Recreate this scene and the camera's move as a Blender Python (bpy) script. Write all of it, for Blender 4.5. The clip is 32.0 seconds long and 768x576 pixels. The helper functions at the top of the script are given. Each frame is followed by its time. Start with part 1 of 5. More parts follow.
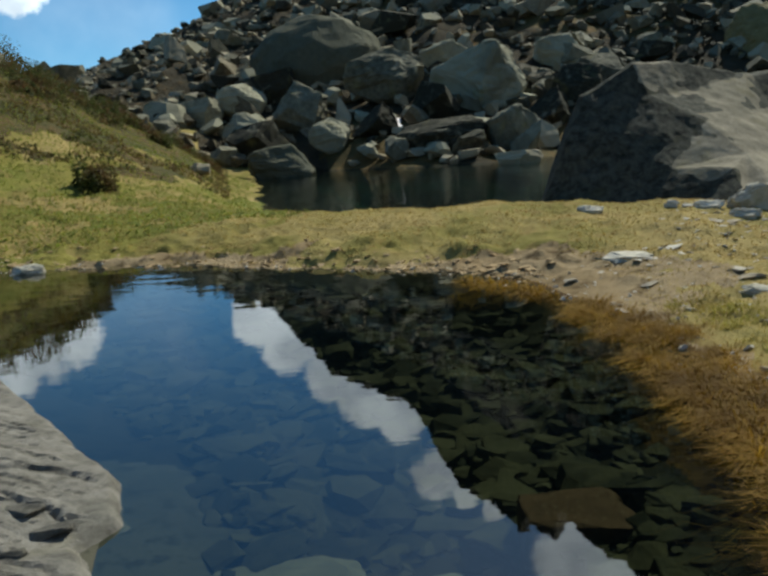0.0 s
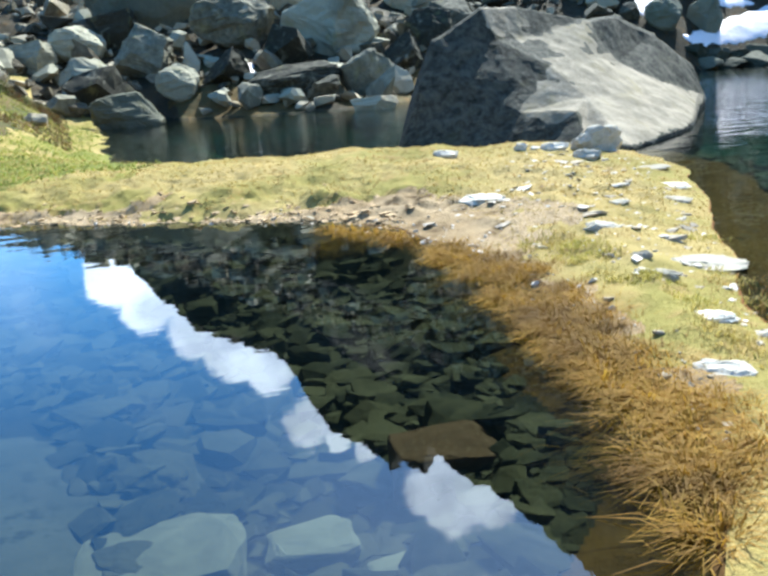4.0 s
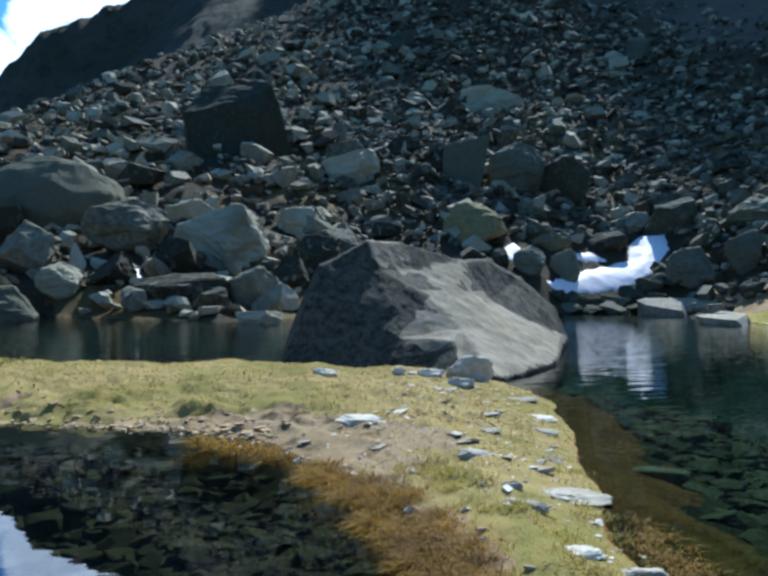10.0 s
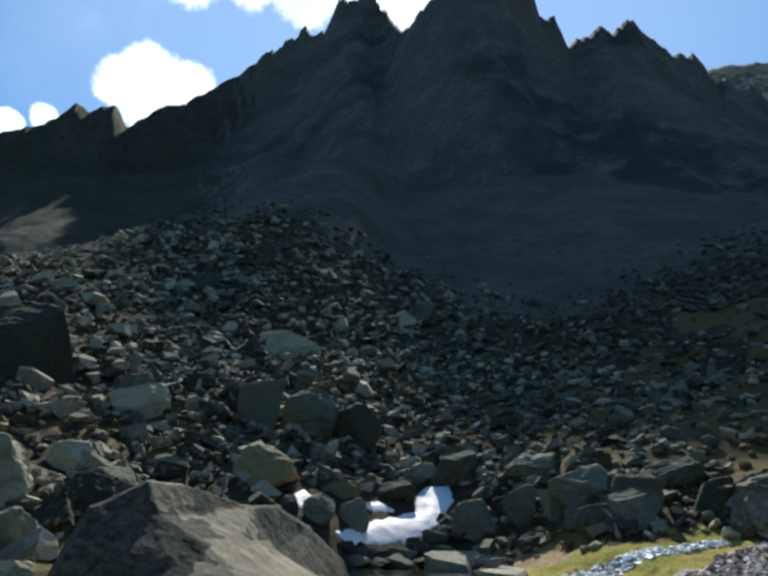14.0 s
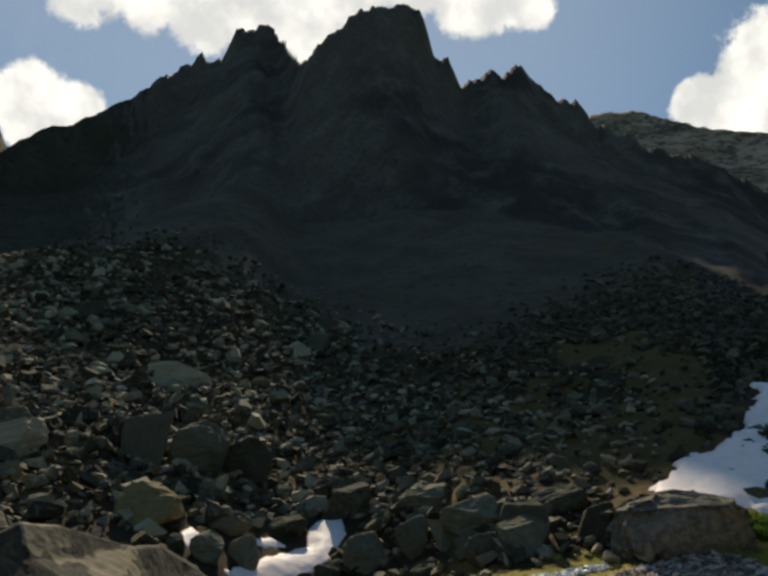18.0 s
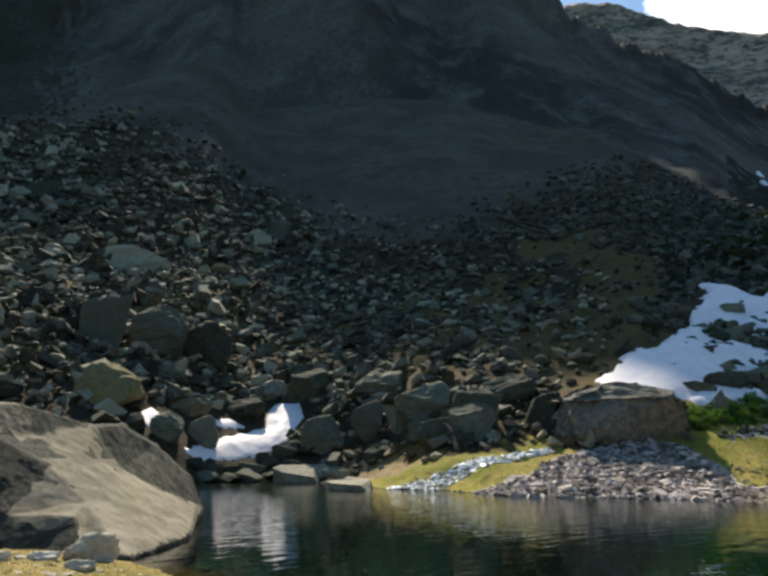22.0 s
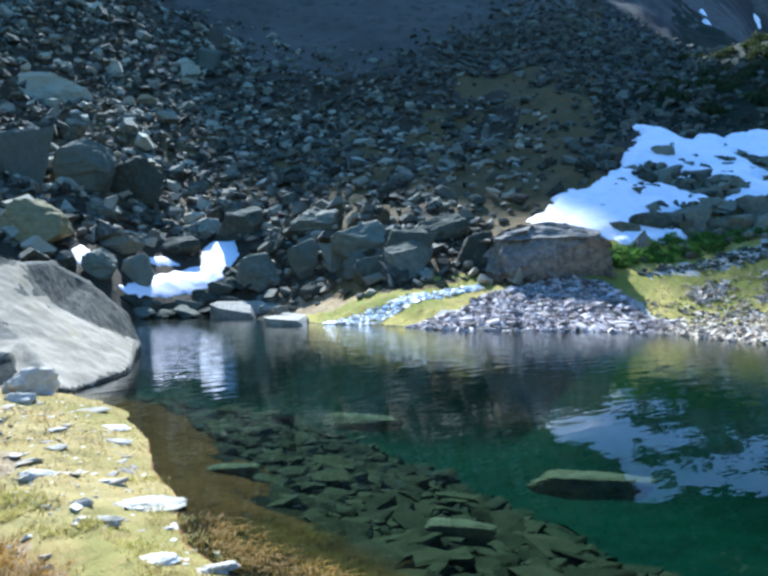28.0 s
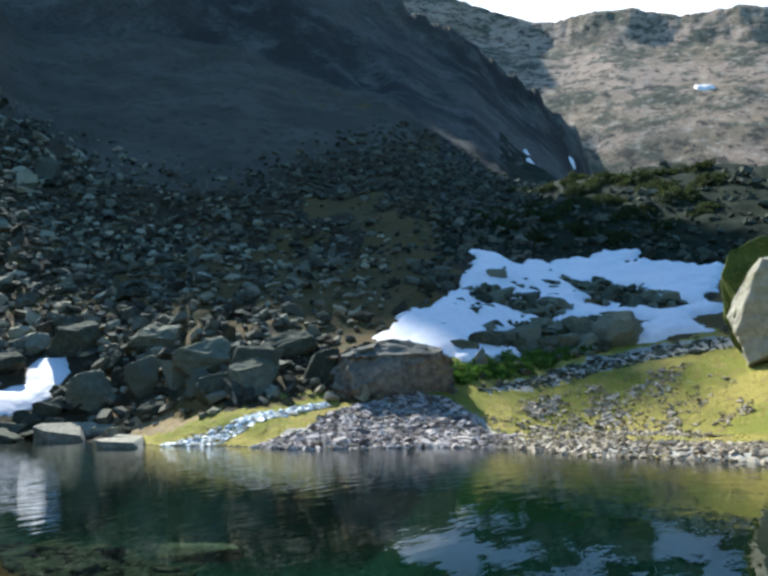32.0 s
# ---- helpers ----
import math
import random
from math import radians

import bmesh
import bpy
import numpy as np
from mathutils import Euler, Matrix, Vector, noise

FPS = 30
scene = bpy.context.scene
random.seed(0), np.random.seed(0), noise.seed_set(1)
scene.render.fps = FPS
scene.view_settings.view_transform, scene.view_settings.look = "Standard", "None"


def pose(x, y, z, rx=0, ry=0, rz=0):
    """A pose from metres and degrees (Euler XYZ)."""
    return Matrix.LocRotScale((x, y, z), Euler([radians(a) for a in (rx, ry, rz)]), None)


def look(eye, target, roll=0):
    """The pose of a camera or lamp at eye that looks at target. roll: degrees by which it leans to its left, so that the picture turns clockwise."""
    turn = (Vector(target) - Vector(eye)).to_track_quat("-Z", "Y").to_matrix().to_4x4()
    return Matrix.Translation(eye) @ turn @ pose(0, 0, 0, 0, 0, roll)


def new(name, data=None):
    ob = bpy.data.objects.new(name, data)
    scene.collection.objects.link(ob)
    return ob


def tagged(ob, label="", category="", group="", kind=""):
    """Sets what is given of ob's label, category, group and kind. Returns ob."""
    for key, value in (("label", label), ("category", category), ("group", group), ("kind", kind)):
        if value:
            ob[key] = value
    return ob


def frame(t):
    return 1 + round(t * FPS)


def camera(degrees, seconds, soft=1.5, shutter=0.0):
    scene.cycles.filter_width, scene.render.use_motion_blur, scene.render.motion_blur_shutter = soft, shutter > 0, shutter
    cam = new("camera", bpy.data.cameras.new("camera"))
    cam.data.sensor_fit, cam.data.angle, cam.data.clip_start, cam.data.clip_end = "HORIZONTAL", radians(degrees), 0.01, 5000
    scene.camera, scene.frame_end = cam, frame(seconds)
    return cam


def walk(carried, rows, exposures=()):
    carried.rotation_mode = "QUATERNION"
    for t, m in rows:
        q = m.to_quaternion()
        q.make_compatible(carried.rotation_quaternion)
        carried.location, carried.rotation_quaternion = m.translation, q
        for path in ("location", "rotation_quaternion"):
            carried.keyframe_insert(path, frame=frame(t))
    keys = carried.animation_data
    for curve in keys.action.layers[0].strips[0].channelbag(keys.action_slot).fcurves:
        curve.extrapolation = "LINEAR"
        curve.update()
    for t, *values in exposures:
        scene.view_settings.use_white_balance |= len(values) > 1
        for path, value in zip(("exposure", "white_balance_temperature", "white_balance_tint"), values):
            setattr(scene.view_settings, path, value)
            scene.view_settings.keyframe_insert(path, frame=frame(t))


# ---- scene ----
cam = camera(54.85, 32.0, soft=3.0)
EYE = (0.0, 0.0, 1.7)
# seconds, turn about z, pitch above level, lean
PATH = [
    (0.0, -0.00, -11.50, 4.30),
    (0.5, -0.04, -13.14, 4.47),
    (1.0, -1.24, -14.20, 4.45),
    (1.5, -2.81, -14.61, 4.39),
    (2.0, -4.57, -14.40, 4.70),
    (2.5, -6.32, -13.95, 4.50),
    (3.0, -7.57, -14.77, 4.90),
    (3.5, -9.78, -16.04, 5.20),
    (5.5, -12.43, -16.41, 3.16),
    (6.0, -10.49, -11.80, 2.86),
    (6.5, -10.55, -8.84, 2.10),
    (7.0, -11.27, -6.16, 0.91),
    (7.5, -12.67, -4.78, 0.12),
    (8.0, -13.99, -3.26, -0.39),
    (8.5, -14.29, -1.64, -0.28),
    (9.0, -14.78, -0.49, 0.17),
    (9.5, -17.38, 2.23, 0.24),
    (10.0, -19.59, 0.15, -0.61),
    (10.5, -19.60, 4.13, -0.14),
    (11.0, -22.84, 8.53, 0.30),
    (11.5, -26.40, 7.98, -0.92),
    (12.0, -28.00, 10.03, -1.89),
    (12.5, -27.85, 11.36, -1.50),
    (13.0, -28.11, 12.51, -0.92),
    (13.5, -32.04, 15.79, -0.81),
    (14.0, -35.55, 19.08, -1.57),
    (14.5, -41.05, 17.46, -2.45),
    (16.5, -39.44, 20.89, -1.07),
    (17.0, -41.14, 21.66, -1.30),
    (17.5, -42.06, 21.71, -0.24),
    (18.0, -43.39, 21.53, 0.61),
    (18.5, -45.22, 21.12, 0.45),
    (19.0, -45.63, 18.35, 0.12),
    (19.5, -45.63, 17.38, -0.68),
    (20.0, -45.36, 18.95, -0.12),
    (20.5, -46.33, 19.67, 0.59),
    (21.0, -46.58, 17.20, 0.53),
    (21.5, -46.26, 14.88, 0.09),
    (22.0, -46.77, 13.09, -0.24),
    (22.5, -46.58, 11.64, -0.43),
    (23.0, -47.18, 9.41, -0.17),
    (23.5, -48.00, 8.98, 0.26),
    (24.0, -47.02, 7.35, 0.07),
    (24.5, -47.17, 5.01, -0.34),
    (25.0, -47.47, 2.81, -0.83),
    (25.5, -47.91, 1.01, -1.32),
    (27.5, -50.92, -1.64, -1.38),
    (28.0, -51.72, 0.67, -0.08),
    (28.5, -52.61, 2.79, 0.69),
    (29.0, -54.00, 5.65, 0.86),
    (29.5, -55.41, 8.33, 0.61),
    (30.0, -57.05, 10.21, 0.60),
    (30.5, -59.54, 11.10, 0.25),
    (31.0, -60.66, 11.20, 0.54),
    (31.5, -62.07, 11.05, 0.72),
    (32.0, -63.47, 9.63, 0.69),
]
import itertools

from mathutils import kdtree

EXPOSURES = [(0.0, -0.05, 5800, -1), (1.4, 0.2, 5850, 1), (2.0, 1.25, 5500, 2), (3.0, 1.6, 5200, 3), (6.2, 1.6, 5150, 4), (8.0, 1.0, 5100, 4), (9.5, 0.65, 4950, 4), (11.0, 0.75, 4600, 4), (12.0, 0.85, 4850, 4), (14.0, 0.38, 5600, 4), (17.0, -0.05, 6700, 5), (18.5, -0.28, 7200, 7),
             (20.5, 0.30, 6600, 8), (22.0, 0.55, 6300, 6), (23.0, 1.25, 6100, 6), (24.0, 1.4, 5600, 5), (25.0, 1.3, 5500, 3), (28.0, 1.58, 4650, 7), (30.0, 1.85, 5400, 10), (31.0, 1.3, 5550, 6), (32.0, 1.05, 5300, 2)]
walk(cam, [(t, pose(*EYE, 90 + pitch, lean, turn)) for t, turn, pitch, lean in PATH], EXPOSURES)

# ---- light: a high sun behind the ridge, blue sky with cumulus along the crest ----
SUN_AZ, SUN_EL = 36.0, 44.75


def bearing(az, el=0.0):
    a, e = radians(az), radians(el)
    return Vector((math.sin(a) * math.cos(e), math.cos(a) * math.cos(e), math.sin(e)))


sun_data = bpy.data.lights.new("sun", "SUN")
sun_data.energy, sun_data.angle, sun_data.color = 5.2, radians(0.6), (1.0, 0.90, 0.75)
sun = new("sun", sun_data)
sun.matrix_world = look(bearing(SUN_AZ, SUN_EL) * 50, (0, 0, 0))

world = bpy.data.worlds.new("sky")
scene.world = world
world.use_nodes = True


class Nodes:
    """Short hand for a node tree: n(kind, inputs, settings) makes a node and links or sets its inputs."""

    def __init__(self, tree):
        self.tree = tree
        tree.nodes.clear()

    def __call__(self, kind, inputs=None, **settings):
        node = self.tree.nodes.new(kind)
        for key, value in settings.items():
            setattr(node, key, value)
        for key, value in (inputs or {}).items():
            self.put(node.inputs[key], value)
        return node

    def put(self, socket, value):
        if isinstance(value, bpy.types.NodeSocket):
            self.tree.links.new(value, socket)
        elif isinstance(value, bpy.types.Node):
            self.tree.links.new(value.outputs[0], socket)
        else:
            socket.default_value = value

    def math(self, op, a, b=0.0, clamp=False):
        return self("ShaderNodeMath", {0: a, 1: b}, operation=op, use_clamp=clamp).outputs[0]

    def ramp(self, value, low, high, a=0.0, b=1.0):
        node = self("ShaderNodeMapRange", {0: value, 1: low, 2: high, 3: a, 4: b})
        node.interpolation_type = "SMOOTHSTEP"
        return node.outputs[0]

    def mix(self, factor, a, b):
        node = self("ShaderNodeMix", data_type="RGBA")
        self.put(node.inputs[0], factor)
        self.put(node.inputs[6], a if not isinstance(a, tuple) else (*a, 1))
        self.put(node.inputs[7], b if not isinstance(b, tuple) else (*b, 1))
        return node.outputs[2]

    def noise(self, vector, scale, detail=4.0, rough=0.55, distortion=0.0):
        return self("ShaderNodeTexNoise", {"Vector": vector, "Scale": scale, "Detail": detail, "Roughness": rough, "Distortion": distortion}).outputs[0]


def build_sky():
    n = Nodes(world.node_tree)
    sky = n("ShaderNodeTexSky", sky_type="NISHITA", sun_disc=False, sun_elevation=radians(SUN_EL), sun_rotation=radians(SUN_AZ), altitude=2400.0, dust_density=0.3, ozone_density=3.5)
    way = n("ShaderNodeTexCoord").outputs["Generated"]
    soft = n.noise(way, 11.0, 9.0, 0.66)
    # cumulus heads: azimuth, elevation, angular radius
    heads = [(-27.5, 12.6, 3.0), (-24.6, 12.2, 2.2), (-11, 13, 2.0), (-8.6, 15, 2.1), (-5.6, 17.6, 2.0), (-3, 19.8, 2.0), (0, 21.4, 1.9), (2.2, 25.9, 1.9), (4.6, 27.2, 1.0), (7, 28.3, 0.9),
             (11.5, 31.8, 1.7), (14.5, 32, 2.7), (17.6, 32.4, 1.9), (17, 41, 2.6), (22, 42, 3.0), (26.5, 40.4, 2.4), (31, 42, 3.0), (36, 41, 2.8), (41, 44, 3.2), (47, 44.5, 3.0), (52.5, 43, 3.0), (58, 42, 2.2),
             (70.5, 32.4, 1.6), (73.5, 31.5, 2.2), (78, 31.5, 4.5), (85, 30, 4.5), (92, 29, 5.0), (62, 50, 5.0), (-60, 16, 4.0), (118, 22, 4.0)]
    total = None
    for az, el, size in heads:
        c = bearing(az, el)
        dot = n("ShaderNodeVectorMath", {0: way, 1: c}, operation="DOT_PRODUCT").outputs["Value"]
        f = n.ramp(dot, math.cos(radians(size * 1.5)), math.cos(radians(size * 0.2)))
        total = f if total is None else n.math("MAXIMUM", total, f)
    cloud = n.ramp(n.math("ADD", total, n.math("MULTIPLY", n.math("SUBTRACT", soft, 0.5), 2.3)), 0.30, 0.72)
    veil = n.math("MULTIPLY", n.ramp(n.noise(way, 3.0, 5.0), 0.55, 0.8), 0.16)
    cover = n.math("MAXIMUM", cloud, veil)
    tone = n.mix(n.ramp(n.noise(way, 14.0, 5.0), 0.35, 0.65), (14.0, 14.4, 15.4), (22.0, 22.0, 22.2))
    blue = n("ShaderNodeVectorMath", {0: sky.outputs[0], 1: (1.36, 1.80, 1.80)}, operation="MULTIPLY").outputs[0]
    # bright haze round the sun
    to_sun = n("ShaderNodeVectorMath", {0: way, 1: bearing(SUN_AZ, SUN_EL)}, operation="DOT_PRODUCT").outputs["Value"]
    blue = n.mix(n.ramp(to_sun, math.cos(radians(42)), 1.0, 0.0, 0.45), blue, (9.5, 11.5, 15.0))
    col = n.mix(cover, blue, tone)
    back = n("ShaderNodeBackground", {0: col, 1: 0.060})
    n("ShaderNodeOutputWorld", {0: back})


build_sky()


# ---- materials ----
def surface(name, make):
    m = bpy.data.materials.new(name)
    m.use_nodes = True
    n = Nodes(m.node_tree)
    out = n("ShaderNodeOutputMaterial")
    shader = make(n, n("ShaderNodeNewGeometry").outputs["Position"])
    n.put(out.inputs[0], shader)
    return m


def principled(n, colour, rough=0.85, bump=None, strength=0.5, distance=0.05, **more):
    p = n("ShaderNodeBsdfPrincipled", {"Base Color": colour if not isinstance(colour, tuple) else (*colour, 1), "Roughness": rough})
    p.inputs["Specular IOR Level"].default_value = more.get("spec", 0.1)
    if bump is not None:
        b = n("ShaderNodeBump", {"Height": bump, "Strength": strength, "Distance": distance})
        n.put(p.inputs["Normal"], b.outputs[0])
    return p.outputs[0]


def rock_material(name, dark, light, lichen, scale=1.0, bump=0.6, spread=0.5, stain=0.45):
    def make(n, pos):
        rnd = n("ShaderNodeObjectInfo").outputs["Random"]
        isle = n("ShaderNodeNewGeometry").outputs["Random Per Island"]
        big = n.noise(pos, 0.35 * scale, 5.0, 0.6)
        mid = n.noise(pos, 2.5 * scale, 6.0, 0.65, 0.4)
        fine = n.noise(pos, 22.0 * scale, 5.0, 0.7)
        own = n.math("FRACT", n.math("ADD", rnd, isle))
        f = n.math("ADD", n.math("MULTIPLY", mid, 1.0 - spread), n.math("MULTIPLY", own, spread))
        col = n.mix(n.ramp(f, 0.25, 0.75), dark, light)
        col = n.mix(n.math("MULTIPLY", n.ramp(fine, 0.56, 0.7), 0.45), col, lichen)
        col = n.mix(n.math("MULTIPLY", n.ramp(big, 0.5, 0.72), 0.35), col, (dark[0] * 0.7, dark[1] * 0.75, dark[2] * 0.7))
        tint = n.noise(pos, 0.9 * scale, 4.0, 0.6, 0.6)
        col = n.mix(n.math("MULTIPLY", n.ramp(tint, 0.56, 0.70), stain), col, (light[0] * 0.62, light[1] * 0.60, light[2] * 0.36))
        col = n.mix(n.math("MULTIPLY", n.ramp(tint, 0.42, 0.30), stain), col, (light[0] * 1.15, light[1] * 1.12, light[2] * 1.12))
        h = n.math("ADD", n.math("MULTIPLY", mid, 0.7), n.math("MULTIPLY", fine, 0.3))
        return principled(n, col, 0.88, h, bump, 0.06 / scale)
    return surface(name, make)


def wet_material(name, dark, light, lichen):
    """Stone under water, its colour greened with depth for the light that water absorbs."""
    def make(n, pos):
        own = n.math("FRACT", n.math("ADD", n("ShaderNodeObjectInfo").outputs["Random"], n("ShaderNodeNewGeometry").outputs["Random Per Island"]))
        mid, fine = n.noise(pos, 5.0, 6.0, 0.65, 0.4), n.noise(pos, 30.0, 5.0, 0.7)
        col = n.mix(n.ramp(n.math("ADD", n.math("MULTIPLY", mid, 0.6), n.math("MULTIPLY", own, 0.4)), 0.25, 0.75), dark, light)
        col = n.mix(n.math("MULTIPLY", n.ramp(fine, 0.55, 0.7), 0.4), col, lichen)
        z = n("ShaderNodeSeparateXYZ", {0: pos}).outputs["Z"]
        # depth tint in the colour: stands in for light lost in deep water
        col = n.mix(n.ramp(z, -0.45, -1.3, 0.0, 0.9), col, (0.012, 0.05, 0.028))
        return principled(n, col, 0.9, n.math("ADD", mid, n.math("MULTIPLY", fine, 0.4)), 0.6, 0.03)
    return surface(name, make)


ROCK = rock_material("grey rock", (0.032, 0.029, 0.019), (0.35, 0.32, 0.22), (0.43, 0.395, 0.275), 1.0, 0.7, 0.6)
ROCK_WARM = rock_material("warm grey rock", (0.052, 0.042, 0.026), (0.40, 0.335, 0.222), (0.47, 0.41, 0.28), 1.0, 0.7, 0.6)
ROCK_PALE = rock_material("pale grey rock", (0.32, 0.275, 0.20), (0.64, 0.57, 0.45), (0.70, 0.64, 0.53), 3.0, 0.8)


def make_cliff(n, pos):
    tall = n("ShaderNodeVectorMath", {0: pos, 1: (1.0, 1.0, 0.3)}, operation="MULTIPLY").outputs[0]
    big, mid, fine = n.noise(tall, 0.012, 6.0, 0.6), n.noise(tall, 0.06, 6.0, 0.65), n.noise(pos, 0.4, 5.0, 0.7)
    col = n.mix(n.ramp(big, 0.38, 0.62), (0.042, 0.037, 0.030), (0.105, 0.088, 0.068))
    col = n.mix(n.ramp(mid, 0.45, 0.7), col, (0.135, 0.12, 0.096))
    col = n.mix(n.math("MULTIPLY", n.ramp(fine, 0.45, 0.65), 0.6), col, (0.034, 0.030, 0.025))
    return principled(n, col, 0.95, n.math("ADD", mid, n.math("MULTIPLY", fine, 0.4)), 0.5, 1.5)


CLIFF = surface("dark cliff rock", make_cliff)
DARK_STONE = rock_material("dark mossy stones", (0.035, 0.036, 0.022), (0.12, 0.115, 0.078), (0.15, 0.15, 0.10))
MOSSY_STONE = rock_material("mossy grey stones", (0.042, 0.044, 0.027), (0.20, 0.19, 0.128), (0.26, 0.25, 0.175))
SCREE_STONE = rock_material("dark scree stones", (0.040, 0.037, 0.025), (0.165, 0.148, 0.102), (0.21, 0.19, 0.135))
# naturally dark rock, darkened further for the shade on the great boulder's sides
BOULDER = rock_material("dark mottled boulder rock with shade", (0.015, 0.015, 0.011), (0.105, 0.097, 0.07), (0.25, 0.238, 0.18), 2.2, 1.0, 0.0)


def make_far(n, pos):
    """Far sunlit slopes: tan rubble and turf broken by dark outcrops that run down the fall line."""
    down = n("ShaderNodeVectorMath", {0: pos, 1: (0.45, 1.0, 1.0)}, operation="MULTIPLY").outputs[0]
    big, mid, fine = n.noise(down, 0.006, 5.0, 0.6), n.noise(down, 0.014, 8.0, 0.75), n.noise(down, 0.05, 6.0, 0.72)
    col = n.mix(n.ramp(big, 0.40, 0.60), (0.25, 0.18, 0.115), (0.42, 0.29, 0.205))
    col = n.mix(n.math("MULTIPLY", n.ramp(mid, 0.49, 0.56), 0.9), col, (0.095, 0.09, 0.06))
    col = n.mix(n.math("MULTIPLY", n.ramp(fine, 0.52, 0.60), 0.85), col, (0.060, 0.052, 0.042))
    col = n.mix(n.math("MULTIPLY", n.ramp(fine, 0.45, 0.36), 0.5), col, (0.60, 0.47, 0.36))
    return principled(n, col, 0.95, n.math("ADD", mid, n.math("MULTIPLY", fine, 0.4)), 0.7, 12.0)


FAR = surface("sunlit far mountain", make_far)
WET = wet_material("stone under water", (0.018, 0.018, 0.010), (0.075, 0.068, 0.040), (0.10, 0.092, 0.058))


def ground_mix(name, a, b, c, scale=1.0, relief=0.04):
    def make(n, pos):
        big = n.noise(pos, 0.5 * scale, 5.0, 0.6)
        mid = n.noise(pos, 3.5 * scale, 6.0, 0.65)
        fine = n.noise(pos, 45.0 * scale, 4.0, 0.7)
        col = n.mix(n.ramp(big, 0.38, 0.62), a, b)
        col = n.mix(n.ramp(mid, 0.5, 0.66), col, c)
        col = n.mix(n.math("MULTIPLY", n.ramp(fine, 0.5, 0.75), 0.5), col, (a[0] * 0.5, a[1] * 0.5, a[2] * 0.45))
        return principled(n, col, 0.95, n.math("ADD", n.math("MULTIPLY", fine, 0.5), mid), 0.8, relief / scale)
    return surface(name, make)


SCREE = ground_mix("dark earthy scree", (0.075, 0.062, 0.040), (0.09, 0.073, 0.045), (0.13, 0.085, 0.034), 0.5, 0.5)
FINE_SCREE = ground_mix("fine dusty scree", (0.086, 0.073, 0.052), (0.125, 0.104, 0.076), (0.068, 0.056, 0.038), 0.09, 0.05)
UPLAND = ground_mix("grassy ledges and grey crag", (0.078, 0.075, 0.047), (0.105, 0.095, 0.067), (0.055, 0.05, 0.037), 0.06, 0.3)
GRASS = ground_mix("short alpine grass", (0.225, 0.188, 0.048), (0.34, 0.255, 0.095), (0.28, 0.20, 0.066), 0.8)
MEADOW = ground_mix("fresh meadow grass", (0.145, 0.155, 0.028), (0.24, 0.205, 0.048), (0.21, 0.165, 0.048), 0.6)
GRASS_GREEN = ground_mix("green grass", (0.225, 0.22, 0.036), (0.43, 0.335, 0.08), (0.28, 0.20, 0.07), 0.45, 0.09)
TURF = ground_mix("brown slope turf", (0.12, 0.082, 0.030), (0.09, 0.072, 0.030), (0.17, 0.098, 0.034), 0.4)
SILT = ground_mix("silt over rock", (0.07, 0.067, 0.048), (0.10, 0.094, 0.068), (0.05, 0.047, 0.032), 2.5)
GRIT = ground_mix("pale gravelly ground", (0.36, 0.325, 0.265), (0.45, 0.41, 0.34), (0.24, 0.21, 0.165), 2.0)
HEATHER = ground_mix("brown heath", (0.075, 0.07, 0.025), (0.13, 0.085, 0.035), (0.05, 0.055, 0.018))
SOIL = ground_mix("bare peaty soil with dry grass", (0.26, 0.18, 0.09), (0.34, 0.25, 0.14), (0.13, 0.085, 0.04))
# dark green heath, its colour lowered further to stand in for partial shade
MORAINE = ground_mix("heath and rock with shade in its colour", (0.013, 0.019, 0.008), (0.021, 0.026, 0.012), (0.030, 0.031, 0.019), 0.25)
# silty bed kept extra dark in place of light absorbed by the water
BED = ground_mix("silty pond bed", (0.022, 0.020, 0.011), (0.032, 0.028, 0.014), (0.014, 0.013, 0.007))
RUST = ground_mix("rusty weed on the shallow bed", (0.065, 0.034, 0.009), (0.10, 0.055, 0.014), (0.032, 0.02, 0.007), 2.0)
SHALLOW = ground_mix("brown silt on the lake shallows", (0.15, 0.062, 0.014), (0.20, 0.09, 0.022), (0.08, 0.036, 0.011), 1.6)
# the green darkness of deep water is put into this bed's colour
DEEP = ground_mix("lake bed greened for deep water", (0.004, 0.042, 0.026), (0.005, 0.052, 0.031), (0.003, 0.034, 0.021), 0.4)
SNOW = surface("old snow", lambda n, pos: principled(n, n.mix(n.ramp(n.noise(pos, 1.6, 6.0), 0.4, 0.75), (0.96, 0.845, 0.81), (0.88, 0.765, 0.73)), 0.6, n.noise(pos, 3.0, 5.0), 0.4, 0.1))


